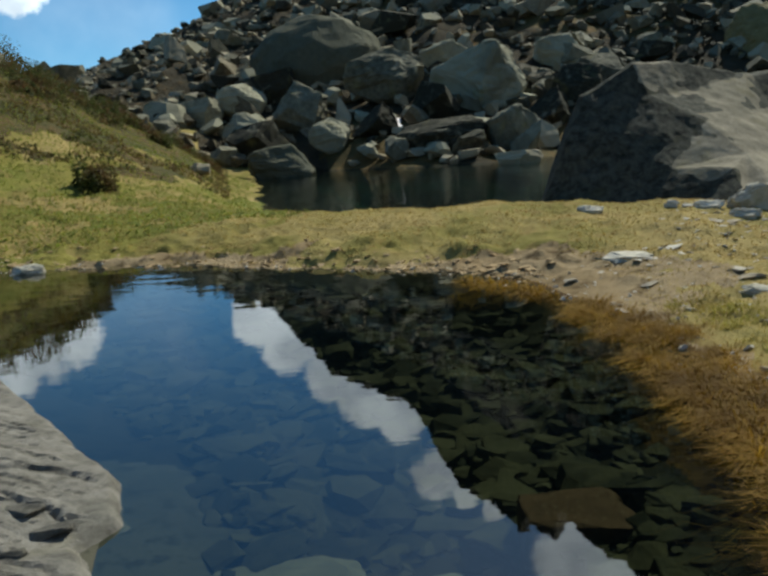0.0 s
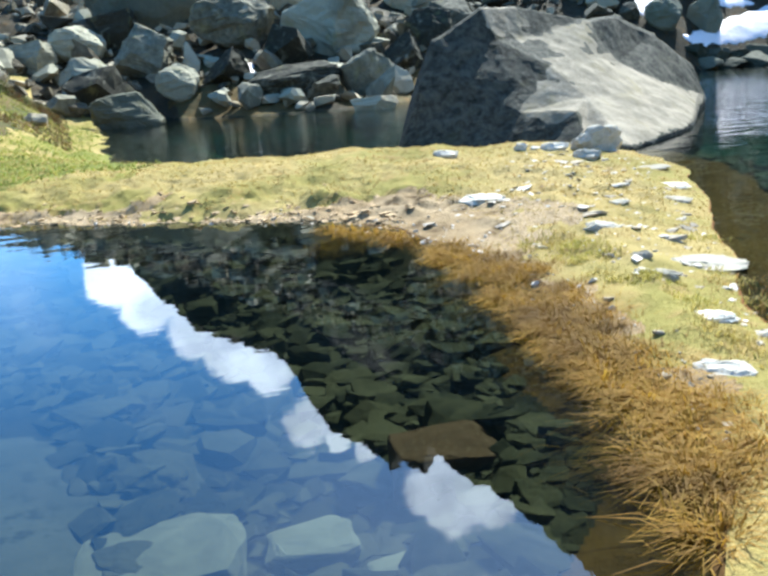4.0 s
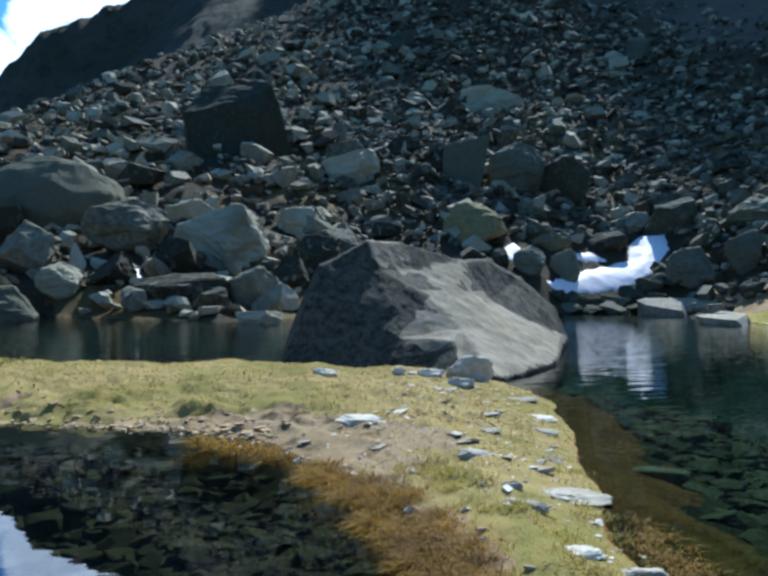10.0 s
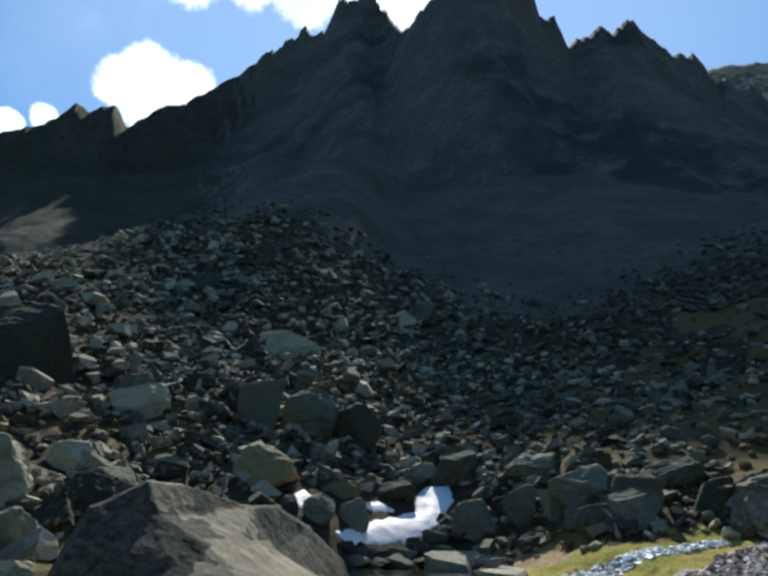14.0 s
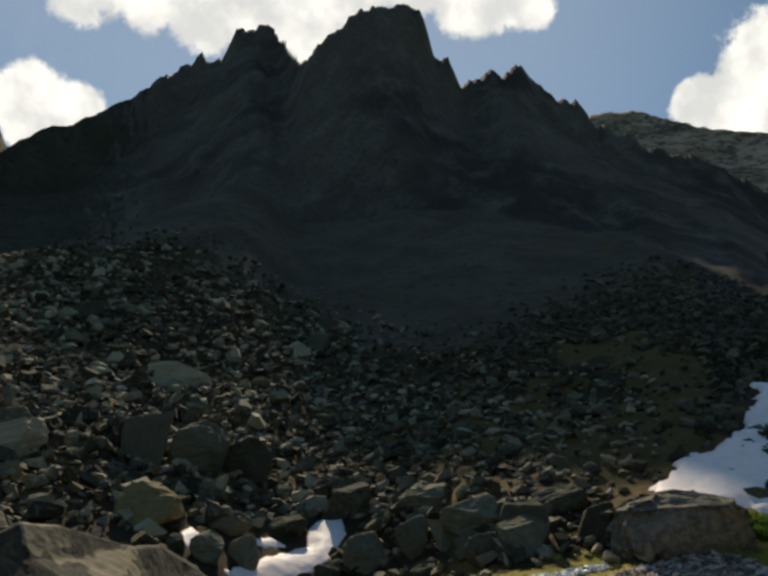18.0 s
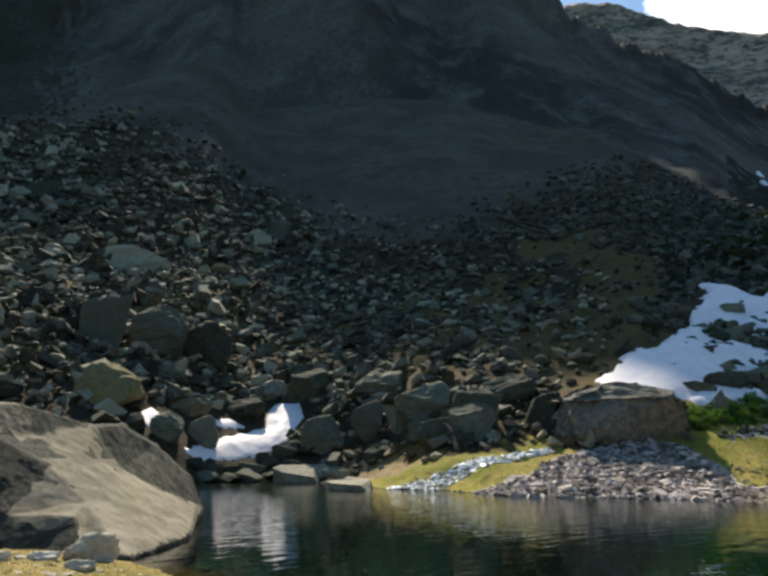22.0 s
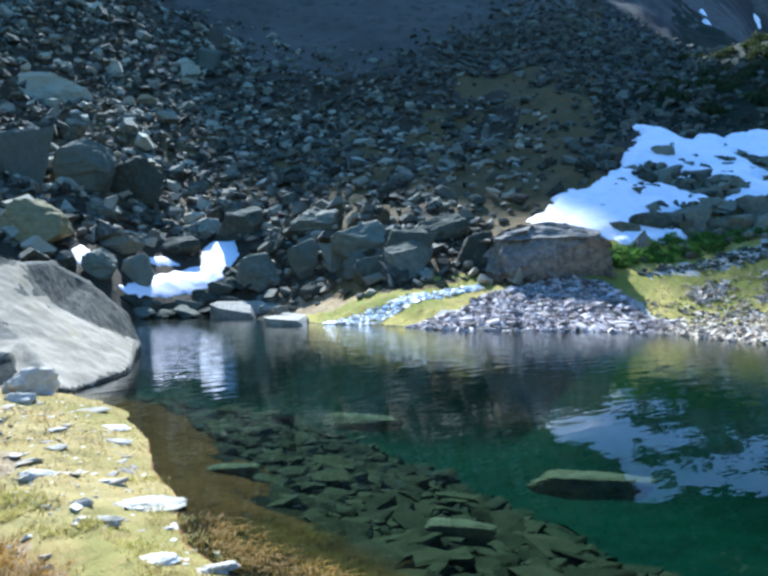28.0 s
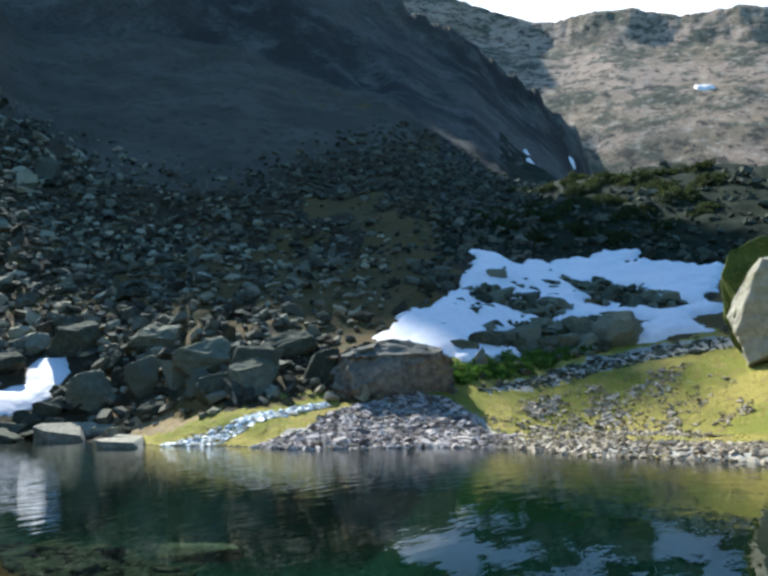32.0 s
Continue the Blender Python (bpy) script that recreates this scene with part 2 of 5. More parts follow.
def make_water(n, pos, tint, ior, near=7.0, calm=0.003, rough=0.13):
    ripple = n.noise(n("ShaderNodeVectorMath", {0: pos, 1: (0.35, 1.0, 1.0)}, operation="MULTIPLY").outputs[0], 2.6, 3.0, 0.5)
    away = n.ramp(n("ShaderNodeVectorMath", {0: pos}, operation="LENGTH").outputs["Value"], near, 28.0, calm, rough)
    b = n("ShaderNodeBump", {"Height": ripple, "Strength": away, "Distance": 0.5})
    fres = n("ShaderNodeFresnel", {"IOR": ior, "Normal": b.outputs[0]})
    gloss = n("ShaderNodeBsdfGlossy", {"Color": (1, 1, 1, 1), "Roughness": 0.015, "Normal": b.outputs[0]})
    clear = n("ShaderNodeBsdfTransparent", {"Color": tint})
    return n("ShaderNodeMixShader", {0: fres, 1: clear, 2: gloss}).outputs[0]


POND_WATER = surface("clear pond water", lambda n, pos: make_water(n, pos, (0.28, 0.35, 0.26, 1), 1.88))
LAKE_WATER = surface("clear green lake water", lambda n, pos: make_water(n, pos, (0.17, 0.27, 0.205, 1), 1.17, 4.0, 0.008, 0.06))

# ---- the lie of the land ----
POND = np.array([(-8.0, 12.0), (-6.2, 11.9), (-3.0, 11.1), (-0.7, 9.75), (0.9, 8.9), (1.6, 8.0), (1.95, 6.6), (2.1, 5.6), (2.15, 4.7), (2.05, 3.8), (2.0, 3.1),
                 (1.75, 2.4), (1.1, 1.6), (-0.5, 1.2), (-1.3, 1.9), (-1.35, 2.8), (-1.6, 3.6), (-2.3, 4.4), (-3.3, 5.6), (-5.2, 7.0), (-8.0, 9.2)])
LAKE = np.array([(-7.9, 42.5), (-5.6, 33), (-4.4, 24), (-3.0, 19.8), (-2.2, 17.6), (-0.2, 16.4), (1.1, 15.9), (2.3, 16.6), (3.3, 15.6), (4.6, 14.1), (6.2, 13.6), (6.8, 12.4),
                 (6.7, 11.0), (5.7, 8.7), (4.75, 6.9), (4.08, 5.7), (3.62, 4.85), (3.2, 4.2), (2.98, 3.6), (2.9, 2.6), (2.95, 0), (4.5, -6), (12, -14), (22, -10), (26.5, -2), (28.3, 2.4),
                 (29.8, 6.1), (36, 11.5), (34.3, 16.3), (31.8, 20.6), (33, 24), (34.5, 28), (33.5, 31.5), (39, 42), (39.5, 49), (31, 49), (22, 50), (12, 45), (5.2, 38.5), (0.3, 41), (-5.2, 47)])


def edge_distance(px, py, poly):
    """Distance to the polygon's edge, below zero inside."""
    best = np.full(px.shape, 1e9)
    inside = np.zeros(px.shape, bool)
    for (ax, ay), (bx, by) in zip(poly, np.roll(poly, -1, axis=0)):
        ex, ey = bx - ax, by - ay
        u = np.clip(((px - ax) * ex + (py - ay) * ey) / (ex * ex + ey * ey), 0, 1)
        best = np.minimum(best, np.hypot(px - ax - u * ex, py - ay - u * ey))
        if ay != by:
            cross = ((ay > py) != (by > py)) & (px < (bx - ax) * (py - ay) / (by - ay) + ax)
            inside ^= cross
    return np.where(inside, -best, best)


LATTICE = np.random.default_rng(7).random((64, 64, 16))


def value_noise(x, y, layer=0):
    """Smooth noise in -1..1 on a repeating lattice."""
    xi, yi = np.floor(x).astype(int), np.floor(y).astype(int)
    fx, fy = x - xi, y - yi
    fx, fy = fx * fx * (3 - 2 * fx), fy * fy * (3 - 2 * fy)
    g = LATTICE[:, :, layer % 16]
    a, b = g[xi % 64, yi % 64], g[(xi + 1) % 64, yi % 64]
    c, d = g[xi % 64, (yi + 1) % 64], g[(xi + 1) % 64, (yi + 1) % 64]
    return 2 * ((a * (1 - fx) + b * fx) * (1 - fy) + (c * (1 - fx) + d * fx) * fy) - 1


def fractal(x, y, octaves=4, layer=0, gain=0.5):
    total, amp = 0, 1.0
    for k in range(octaves):
        total = total + amp * value_noise(x * 2 ** k + 13.7 * k, y * 2 ** k + 5.1 * k, layer + k)
        amp *= gain
    return total


def smooth(v, low, high):
    u = np.clip((v - low) / (high - low), 0, 1)
    return u * u * (3 - 2 * u)


EYE_Z = EYE[2]
# bearing from the viewpoint; foot of the slope; mid slope and its rise; talus crest and its rise; ridge
AZ = [-180, -120, -60, -35, -26, -20, -10, 0, 10, 20, 30, 33, 36, 40, 45, 52, 58, 65, 70, 74.5, 79, 88, 100, 130, 180]
FOOT = [30, 30, 36, 40, 42, 42, 48, 43, 46, 50, 53, 58, 64, 64, 58, 48, 50, 50, 52, 55, 58, 56, 44, 34, 30]
FOOTZ = [.6, .6, 1., 1.5, 1.2, .8, .3, .3, .3, .3, .3, .3, .3, .4, .6, 1.8, 2.4, 2.6, 2.9, 3.4, 4.0, 4.2, 2.5, 1., .6]
MID = [60, 60, 70, 70, 70, 72, 80, 85, 95, 110, 120, 120, 120, 120, 115, 105, 100, 98, 100, 102, 104, 100, 90, 60, 60]
MIDEL = [3, 2, 3, 2.8, 3.0, 4.0, 6.5, 9.0, 12., 13.5, 14., 14., 14., 13.5, 13., 12.5, 12., 12.3, 12.6, 12.1, 11.4, 10.5, 8, 4, 3]
CREST = [120, 120, 120, 100, 100, 110, 125, 150, 175, 205, 250, 255, 240, 235, 235, 235, 220, 190, 188, 170, 150, 150, 140, 120, 120]
CRESTEL = [5, 4, 4, 4, 4.6, 6.2, 10.3, 15.4, 19.6, 23.9, 28.8, 28.9, 25., 25., 26., 26., 24., 21.6, 19.0, 17.0, 17.3, 17.6, 15, 9, 5]
RIDGE_AZ = [-180, -60, -35, 0, 12, 20, 26, 34.2, 36.2, 43, 48, 65, 70, 79, 88, 100, 130, 180]
RIDGE = [400, 400, 380, 410, 430, 500, 590, 600, 410, 412, 430, 430, 440, 480, 500, 500, 450, 400]
# the skyline of the near mountain and, behind it, of the far range
SKY_AZ = [-180, -60, -24, -13, -5.5, 1, 2.2, 4.1, 7.7, 9, 10, 12, 12.9, 17.4, 22.6, 27, 28.8, 30, 32.7, 34.6, 36.1, 38.8, 41.6, 44.5, 47.4, 48.7, 49.8, 51, 53.8, 54.9, 56.2,
          58.3, 60.5, 61, 62, 65.8, 70.6, 73.7, 76.3, 79.1, 80.5, 95, 140, 180]
SKY_EL = [8, 5, 4, 8, 17.2, 20.4, 23, 26.3, 28.5, 29.7, 29.2, 30.2, 29.2, 31.5, 35.1, 37.9, 37.8, 40, 40.7, 39.7, 38.2, 40.2, 42, 42.4, 42, 38.4, 38.5, 36.3, 37.7, 36.9, 37.8,
          35.6, 34.1, 34.6, 33, 30.2, 28, 25.7, 23.4, 20.6, 15, 14, 8, 8]
FAR_AZ = [-180, -60, 0, 40, 56, 62, 65.4, 70.3, 74.6, 77.7, 79.7, 83.8, 87.6, 91.7, 110, 150, 180]
FAR_EL = [3, 3, 5, 10, 31, 33.2, 33, 30.7, 29.2, 28.5, 28.9, 28.7, 27.5, 27.4, 20, 5, 3]


def eased(values, width=5.0, over=None):
    """A table over bearings as an even, rounded one."""
    fine = np.interp(EVEN_AZ, over or AZ, values)
    w = np.hanning(int(width / 0.25) * 2 + 1)
    return np.convolve(np.pad(fine, len(w) // 2, mode="edge"), w / w.sum(), mode="valid")


EVEN_AZ = np.arange(-180, 180.01, 0.25)
FOOT, FOOTZ, MID, MIDEL, RIDGE = *(eased(v) for v in (FOOT, FOOTZ, MID, MIDEL)), eased(RIDGE, 2.0, RIDGE_AZ)
BROAD_SKY = np.interp(EVEN_AZ, SKY_AZ, SKY_EL)
BROAD_SKY = np.convolve(np.pad(BROAD_SKY, 16, mode="edge"), np.hanning(33) / np.hanning(33).sum(), mode="valid")
BROAD_FAR = np.interp(EVEN_AZ, FAR_AZ, FAR_EL)
BROAD_FAR = np.convolve(np.pad(BROAD_FAR, 24, mode="edge"), np.hanning(49) / np.hanning(49).sum(), mode="valid")
CREST, CRESTEL = eased(CREST, 3.0), eased(CRESTEL, 2.0)


def land(x, y):
    """Height of the ground, and the knots of the slope at that bearing."""
    x, y = np.asarray(x, float), np.asarray(y, float)
    r, az = np.hypot(x, y), np.degrees(np.arctan2(x, y))
    d_lake, d_pond = edge_distance(x, y, LAKE), edge_distance(x, y, POND)
    d = np.minimum(d_lake, d_pond)
    ragged = 0.25 * fractal(x * 0.9, y * 0.9, 3, 2) * np.clip(r / 12, 0.35, 2)
    d = d + ragged * 0.6
    shore = 0.16 * np.clip(d, 0, 0.8) + 0.24 * smooth(d, 0.3, 2.5) + (0.05 * fractal(x * 1.3, y * 1.3, 3, 5) + 0.03 * fractal(x * 5, y * 5, 3, 8)) * smooth(d, 0.0, 0.8)
    depth_pond = 0.16 * np.clip(-d, 0, 0.5) + 0.55 * smooth(-d_pond, 0.2, 2.6)
    depth_lake = 0.16 * np.clip(-d, 0, 1.2) + 0.5 * smooth(-d_lake, 0.4, 3.5) + 3.5 * smooth(-d_lake, 3.0, 9.0)
    under = -np.where(d_pond < d_lake, depth_pond, depth_lake) + 0.04 * fractal(x * 2, y * 2, 2, 9) * smooth(-d, 0, 0.5)
    z = np.where(d > 0, shore, under)
    z = z + 0.06 * fractal(x * 2.6, y * 4.2, 3, 1, 0.6) * smooth(d_pond, 0.05, 0.3) * (1 - smooth(d_pond, 0.9, 1.6)) * smooth(y, 7, 9)
    # grassy hill
    hill = np.clip(-(az + 12.5) / 13.5, 0, 2.0) ** 0.8 * smooth(r, 15, 36) * (1 - smooth(r, 39, 62)) * smooth(az, -120, -60)
    z = z + 4.6 * hill * (1 + 0.12 * fractal(x * 0.2, y * 0.2, 3, 4))

    def at(values):
        return np.interp(az, EVEN_AZ, values)
    tan = lambda e: np.tan(np.radians(e))
    foot, mid, crest, ridge = at(FOOT), at(MID), at(CREST), at(RIDGE)
    sky, far = np.interp(az, SKY_AZ, SKY_EL), np.interp(az, FAR_AZ, FAR_EL)
    drop = np.interp(az, [-60, -26, 0, 26, 32, 36, 66, 71, 75, 79, 95, 120], [0, 0, 5, 5, 1, -1.5, -1.5, -2.2, 0.5, 3, 3, 0])
    knots = [(foot, at(FOOTZ)), (mid, EYE_Z + mid * tan(at(MIDEL))), (crest, EYE_Z + crest * tan(at(CRESTEL))),
             (crest * 1.15, EYE_Z + crest * 1.15 * tan(at(CRESTEL) - drop)), (ridge * 0.93, EYE_Z + ridge * 0.93 * tan(np.interp(az, EVEN_AZ, BROAD_SKY) - np.interp(az, [18, 30], [4.6, 2.0]))), (ridge, EYE_Z + ridge * tan(sky)),
             (ridge * 1.5, EYE_Z + ridge * 1.5 * tan(np.minimum(sky, far) - 6)), (np.full_like(r, 1050.0), EYE_Z + 1050 * tan(np.interp(az, EVEN_AZ, BROAD_FAR) - 8.0)), (np.full_like(r, 1550.0), EYE_Z + 1550 * tan(np.interp(az, EVEN_AZ, BROAD_FAR) - 2.2)), (np.full_like(r, 1700.0), EYE_Z + 1700 * tan(far)), (np.full_like(r, 2600.0), np.full_like(r, 100.0))]
    far_z = np.zeros_like(r)
    for (r0, z0), (r1, z1) in zip(knots, knots[1:]):
        u = np.clip((r - r0) / (r1 - r0), 0, 1)
        far_z = far_z + (z1 - z0) * u
    bank = at(FOOTZ) * np.clip((r - foot + 9) / 9, 0, 1) ** 1.3 * smooth(d, 0, 3)
    z = z + bank + far_z
    # broken ground of the slopes and gullied cliffs
    on = smooth(r, foot, foot + 25) * smooth(d, 0, 4)
    z = z + on * (0.6 * fractal(x * 0.25, y * 0.25, 3, 1) + 0.006 * r * fractal(x * 0.04, y * 0.04, 3, 3) * (1 - 0.8 * smooth(r, 500, 750)))
    cliff = smooth(r, crest * 1.12, crest * 1.35) * (1 - smooth(r, ridge * 0.9, ridge * 0.995))
    gully = 0.6 * fractal(az * 0.17 + r * 0.002, r * 0.004, 5, 6, 0.6) + 0.3 * fractal(x * 0.02, y * 0.02, 5, 10, 0.6)
    z = z + cliff * r * np.interp(az, [13, 24, 62, 67, 76, 80], [0.003, 0.03, 0.03, 0.006, 0.006, 0.02]) * (gully - 0.35)
    crown = smooth(r, ridge * 0.93, ridge) * (1 - smooth(r, ridge * 1.02, ridge * 1.1))
    z = z + crown * r * np.interp(az, [19, 24], [0.003, 0.008]) * fractal(az * 1.3, r * 0.0, 4, 11, 0.65)
    crown = smooth(r, 1400, 1690) * (1 - smooth(r, 1720, 1800))
    z = z + crown * r * 0.0022 * fractal(az * 1.7, r * 0.012, 5, 12, 0.65)
    z = z + smooth(r, 800, 1000) * 0.0028 * r * fractal(x * 0.009, y * 0.009, 3, 13, 0.5) * (1 - smooth(r, 1600, 1690))
    return z, d_lake, d_pond, d, r, az, foot, mid, crest, ridge


def height(x, y):
    return float(land(np.array([x]), np.array([y]))[0][0])


def mesh_object(name, verts, faces, materials, smooth_shading=False, index=None):
    me = bpy.data.meshes.new(name)
    verts, faces = np.asarray(verts, float), np.asarray(faces, np.int32)
    me.vertices.add(len(verts))
    me.vertices.foreach_set("co", verts.ravel())
    k = faces.shape[1]
    me.loops.add(faces.size)
    me.loops.foreach_set("vertex_index", faces.ravel())
    me.polygons.add(len(faces))
    me.polygons.foreach_set("loop_start", np.arange(len(faces)) * k)
    me.polygons.foreach_set("loop_total", np.full(len(faces), k))
    for m in materials:
        me.materials.append(m)
    if index is not None:
        me.polygons.foreach_set("material_index", np.asarray(index, np.int32))
    me.polygons.foreach_set("use_smooth", np.full(len(faces), smooth_shading))
    me.update(calc_edges=True)
    me.validate()
    return new(name, me)


def turfy(az, r):
    """Where brown turf creeps up the slope between the stones: above about 0.25."""
    return fractal(az * 0.22, r * 0.06, 4, 9, 0.6) + np.interp(az, [34, 46, 60], [-1.0, 0.0, 0.2]) - np.interp(r, [90, 150], [0.0, 1.0]) + 0.55 * np.exp(-((az - 60) / 8) ** 2 - ((r - 82) / 20) ** 2)


def fine_line(az):
    """Above this distance the blocks of the talus give way to smooth fine scree."""
    return np.interp(az, [0, 8, 15, 20, 26, 32, 38, 44, 50, 55, 60, 66, 72], [240, 205, 190, 188, 178, 166, 154, 136, 126, 134, 156, 186, 230])


def build_ground():
    az = np.concatenate([np.arange(-180, -44, 2.0), np.arange(-44, 104, 0.22), np.arange(104, 180, 2.0)])
    r = np.concatenate([np.linspace(0.0, 2.0, 14), np.arange(2.06, 14, 0.06), np.arange(14.0, 20, 0.12), np.geomspace(20, 110, 250), np.geomspace(112, 700, 125), np.geomspace(715, 1750, 110), np.geomspace(1780, 2600, 10)])
    a, rr = np.meshgrid(np.radians(az), r, indexing="ij")
    # one ring of points runs along the crest of the near mountain
    crest_r = np.interp(az, EVEN_AZ, RIDGE)
    rr[np.arange(len(az)), np.abs(r[None, :] - crest_r[:, None]).argmin(axis=1)] = crest_r
    x, y = rr * np.sin(a), rr * np.cos(a)
    z, d_lake, d_pond, d, r1, az1, foot, mid, crest, ridge = land(x, y)
    na, nr = a.shape
    i, j = np.meshgrid(np.arange(na), np.arange(nr - 1), indexing="ij")
    k = (i + 1) % na
    faces = np.stack([i * nr + j, i * nr + j + 1, k * nr + j + 1, k * nr + j], -1).reshape(-1, 4)[:, ::-1]
    jit = fractal(x * 0.7, y * 0.7, 3, 14)
    mats = [GRASS, SOIL, GRASS_GREEN, SCREE, CLIFF, FAR, MORAINE, BED, DEEP, HEATHER, RUST, SILT, GRIT, TURF, FINE_SCREE, UPLAND, SHALLOW, MEADOW]
    m = np.zeros(a.shape, int)
    m[(d_pond < 0.75 + 0.9 * jit) & (y > 3)] = 1
    m[(az1 < -8) & (r1 > 13) & (jit > -0.12) & (r1 < 24)] = 17
    m[(az1 < -14 + 2 * jit) & (r1 > 25 + 4 * jit)] = 9
    m[(az1 > 44) & (r1 > 28)] = 2
    m[(r1 > foot + 2 * jit) & (az1 > -14)] = 3
    m[(r1 > 26) & (az1 > -9.5) & (az1 < 44)] = 3
    m[(m == 3) & (turfy(az1, r1) + 0.25 * jit > 0.25)] = 13
    m[(m == 3) & (r1 < 110) & (fractal(x * 0.09, y * 0.09, 4, 12, 0.6) > 0.42)] = 13
    m[(m == 3) & (r1 > fine_line(az1) * (1 + 0.07 * fractal(x * 0.05, y * 0.05, 4, 7, 0.6))) & (az1 > 0)] = 14
    m[(r1 > foot + 4) & (az1 <= -14) & (r1 > 58)] = 3
    m[(az1 > 66) & (r1 > foot - 2) & (r1 < foot + 8 + 3 * jit)] = 2
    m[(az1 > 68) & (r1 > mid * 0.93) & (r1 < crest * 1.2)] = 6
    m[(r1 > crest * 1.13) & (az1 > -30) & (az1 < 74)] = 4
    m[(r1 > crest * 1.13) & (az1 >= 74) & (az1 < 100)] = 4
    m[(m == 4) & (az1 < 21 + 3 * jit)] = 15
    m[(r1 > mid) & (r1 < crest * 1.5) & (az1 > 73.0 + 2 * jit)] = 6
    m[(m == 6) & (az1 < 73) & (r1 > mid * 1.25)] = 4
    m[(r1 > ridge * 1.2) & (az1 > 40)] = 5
    for poly in (GRAVEL, EAST_SHORE, BACK_STRIP):
        m[edge_distance(x, y, np.array(poly)) < 0.5 * jit] = 12
    m[(edge_distance(x, y, np.array(SOIL_SPOT)) < 0.6 * jit) & (d > 0)] = 1
    m[stony(x, y) + 0.3 * jit > 0.62] = 12
    m[d <= 0.0] = 7
    m[(d <= 0.03) & (d_lake < 0.2) & (r1 < 22)] = 16
    m[(d <= 0.04) & (d_pond < 0.2) & (d_pond > -0.5 + 0.2 * jit) & (x > 0.8) & (y < 8.6)] = 10
    m[(d_lake < -1.0 + 0.6 * jit) & (r1 < 22)] = 7
    m[(x < -1.0) & (y < 7) & (d < 0.8)] = 7
    m[(x < -0.8 - 0.4 * jit) & (y < 4.0) & (d < 0.8)] = 11
    m[(d_lake < -3.2 + 0.6 * jit)] = 8
    mid_m = m[:, :-1]
    ob = mesh_object("ground", np.stack([x, y, z], -1).reshape(-1, 3), faces, mats, True, mid_m.reshape(-1))
    return tagged(ob, "grassy lake shore rising into a scree slope and a dark rocky mountain", "ground", kind="structure")


GRAVEL = [(33.2, 24.6), (36.2, 23.4), (40.7, 24.0), (45.0, 21.8), (46.6, 18.6), (44.4, 15.8), (38.2, 11.2), (35.6, 11.6), (33.8, 16.7), (31.4, 20.6)]
EAST_SHORE = [(35.6, 11.6), (38.0, 11.4), (36.0, 7.5), (33.0, 3.5), (31.0, -2), (26.2, -3), (28.0, 2.4), (29.5, 6.1)]
SOIL_SPOT = [(42.3, 45.1), (41.5, 39.3), (38.4, 33.0), (36.6, 33.4), (38.5, 40.4)]
BACK_STRIP = [(49.5, 17.5), (55.4, 14.0), (60.2, 11.4), (63.0, 5.9), (62.5, 0.5), (59.8, 0.5), (59.6, 5.7), (57.2, 10.4), (51.6, 14.8), (48.9, 16.9)]
STONE_SPOTS = [(48.4, 14.8, 1.8), (50.4, 12.4, 1.8), (53.4, 8.2, 1.6), (50.6, 8.0, 1.4), (46.2, 11.4, 2.0), (48.0, 8.8, 2.2), (48.2, 5.4, 2.4), (44.5, 8.0, 2.6), (57.8, 5.5, 1.3)]
BANK = np.array([(38.5, 11.0), (45.0, 15.6), (50.0, 14.5), (56.0, 10.5), (57.5, 4.0), (52.0, 0.0), (42.0, 1.0), (34.5, 3.5)])


def stony(x, y):
    """Where stones show through the grass of the far bank: above about 0.3."""
    spots = sum(np.exp(-((x - a) ** 2 + (y - b) ** 2) / w ** 2) for a, b, w in STONE_SPOTS)
    return np.where(edge_distance(x, y, BANK) < 0, 0.55 * np.minimum(spots, 1.0) - 0.12 + 0.6 * fractal(x * 0.4 + 1.3, y * 0.6, 5, 6, 0.7), -1.0)


build_ground()
for name, corners, m, label in [("pond_water", [(-14, -2, 0), (2.75, -2, 0), (2.75, 13.4, 0), (-14, 13.4, 0)], POND_WATER, "clear still pond water with mirrored sky and clouds"),
                                ("lake_water", [(2.75, -30, 0), (60, -30, 0), (60, 70, 0), (-40, 70, 0), (-40, 13.4, 0), (2.75, 13.4, 0)], LAKE_WATER, "clear dark green mountain lake water with mirrored slopes")]:
    water = mesh_object(name, corners, [tuple(range(len(corners)))], [m])
    water.visible_shadow = False
    tagged(water, label, "water", kind="structure")


# ---- rock shapes ----
def part(name, bm, material, parent=None, label=""):
    """A bmesh as one mesh object under a thing or a part."""
    me = bpy.data.meshes.new(name)
    bm.to_mesh(me)
    bm.free()
    for m in material if isinstance(material, (list, tuple)) else [material]:
        me.materials.append(m)
    ob = new(name, me)
    ob.parent = parent
    return tagged(ob, label)


def hull_points(rng, n, flat, boxy):
    p = rng.normal(size=(n, 3))
    p /= np.linalg.norm(p, axis=1)[:, None]
    p = np.sign(p) * np.abs(p) ** boxy
    p[:, 2] *= flat
    return p


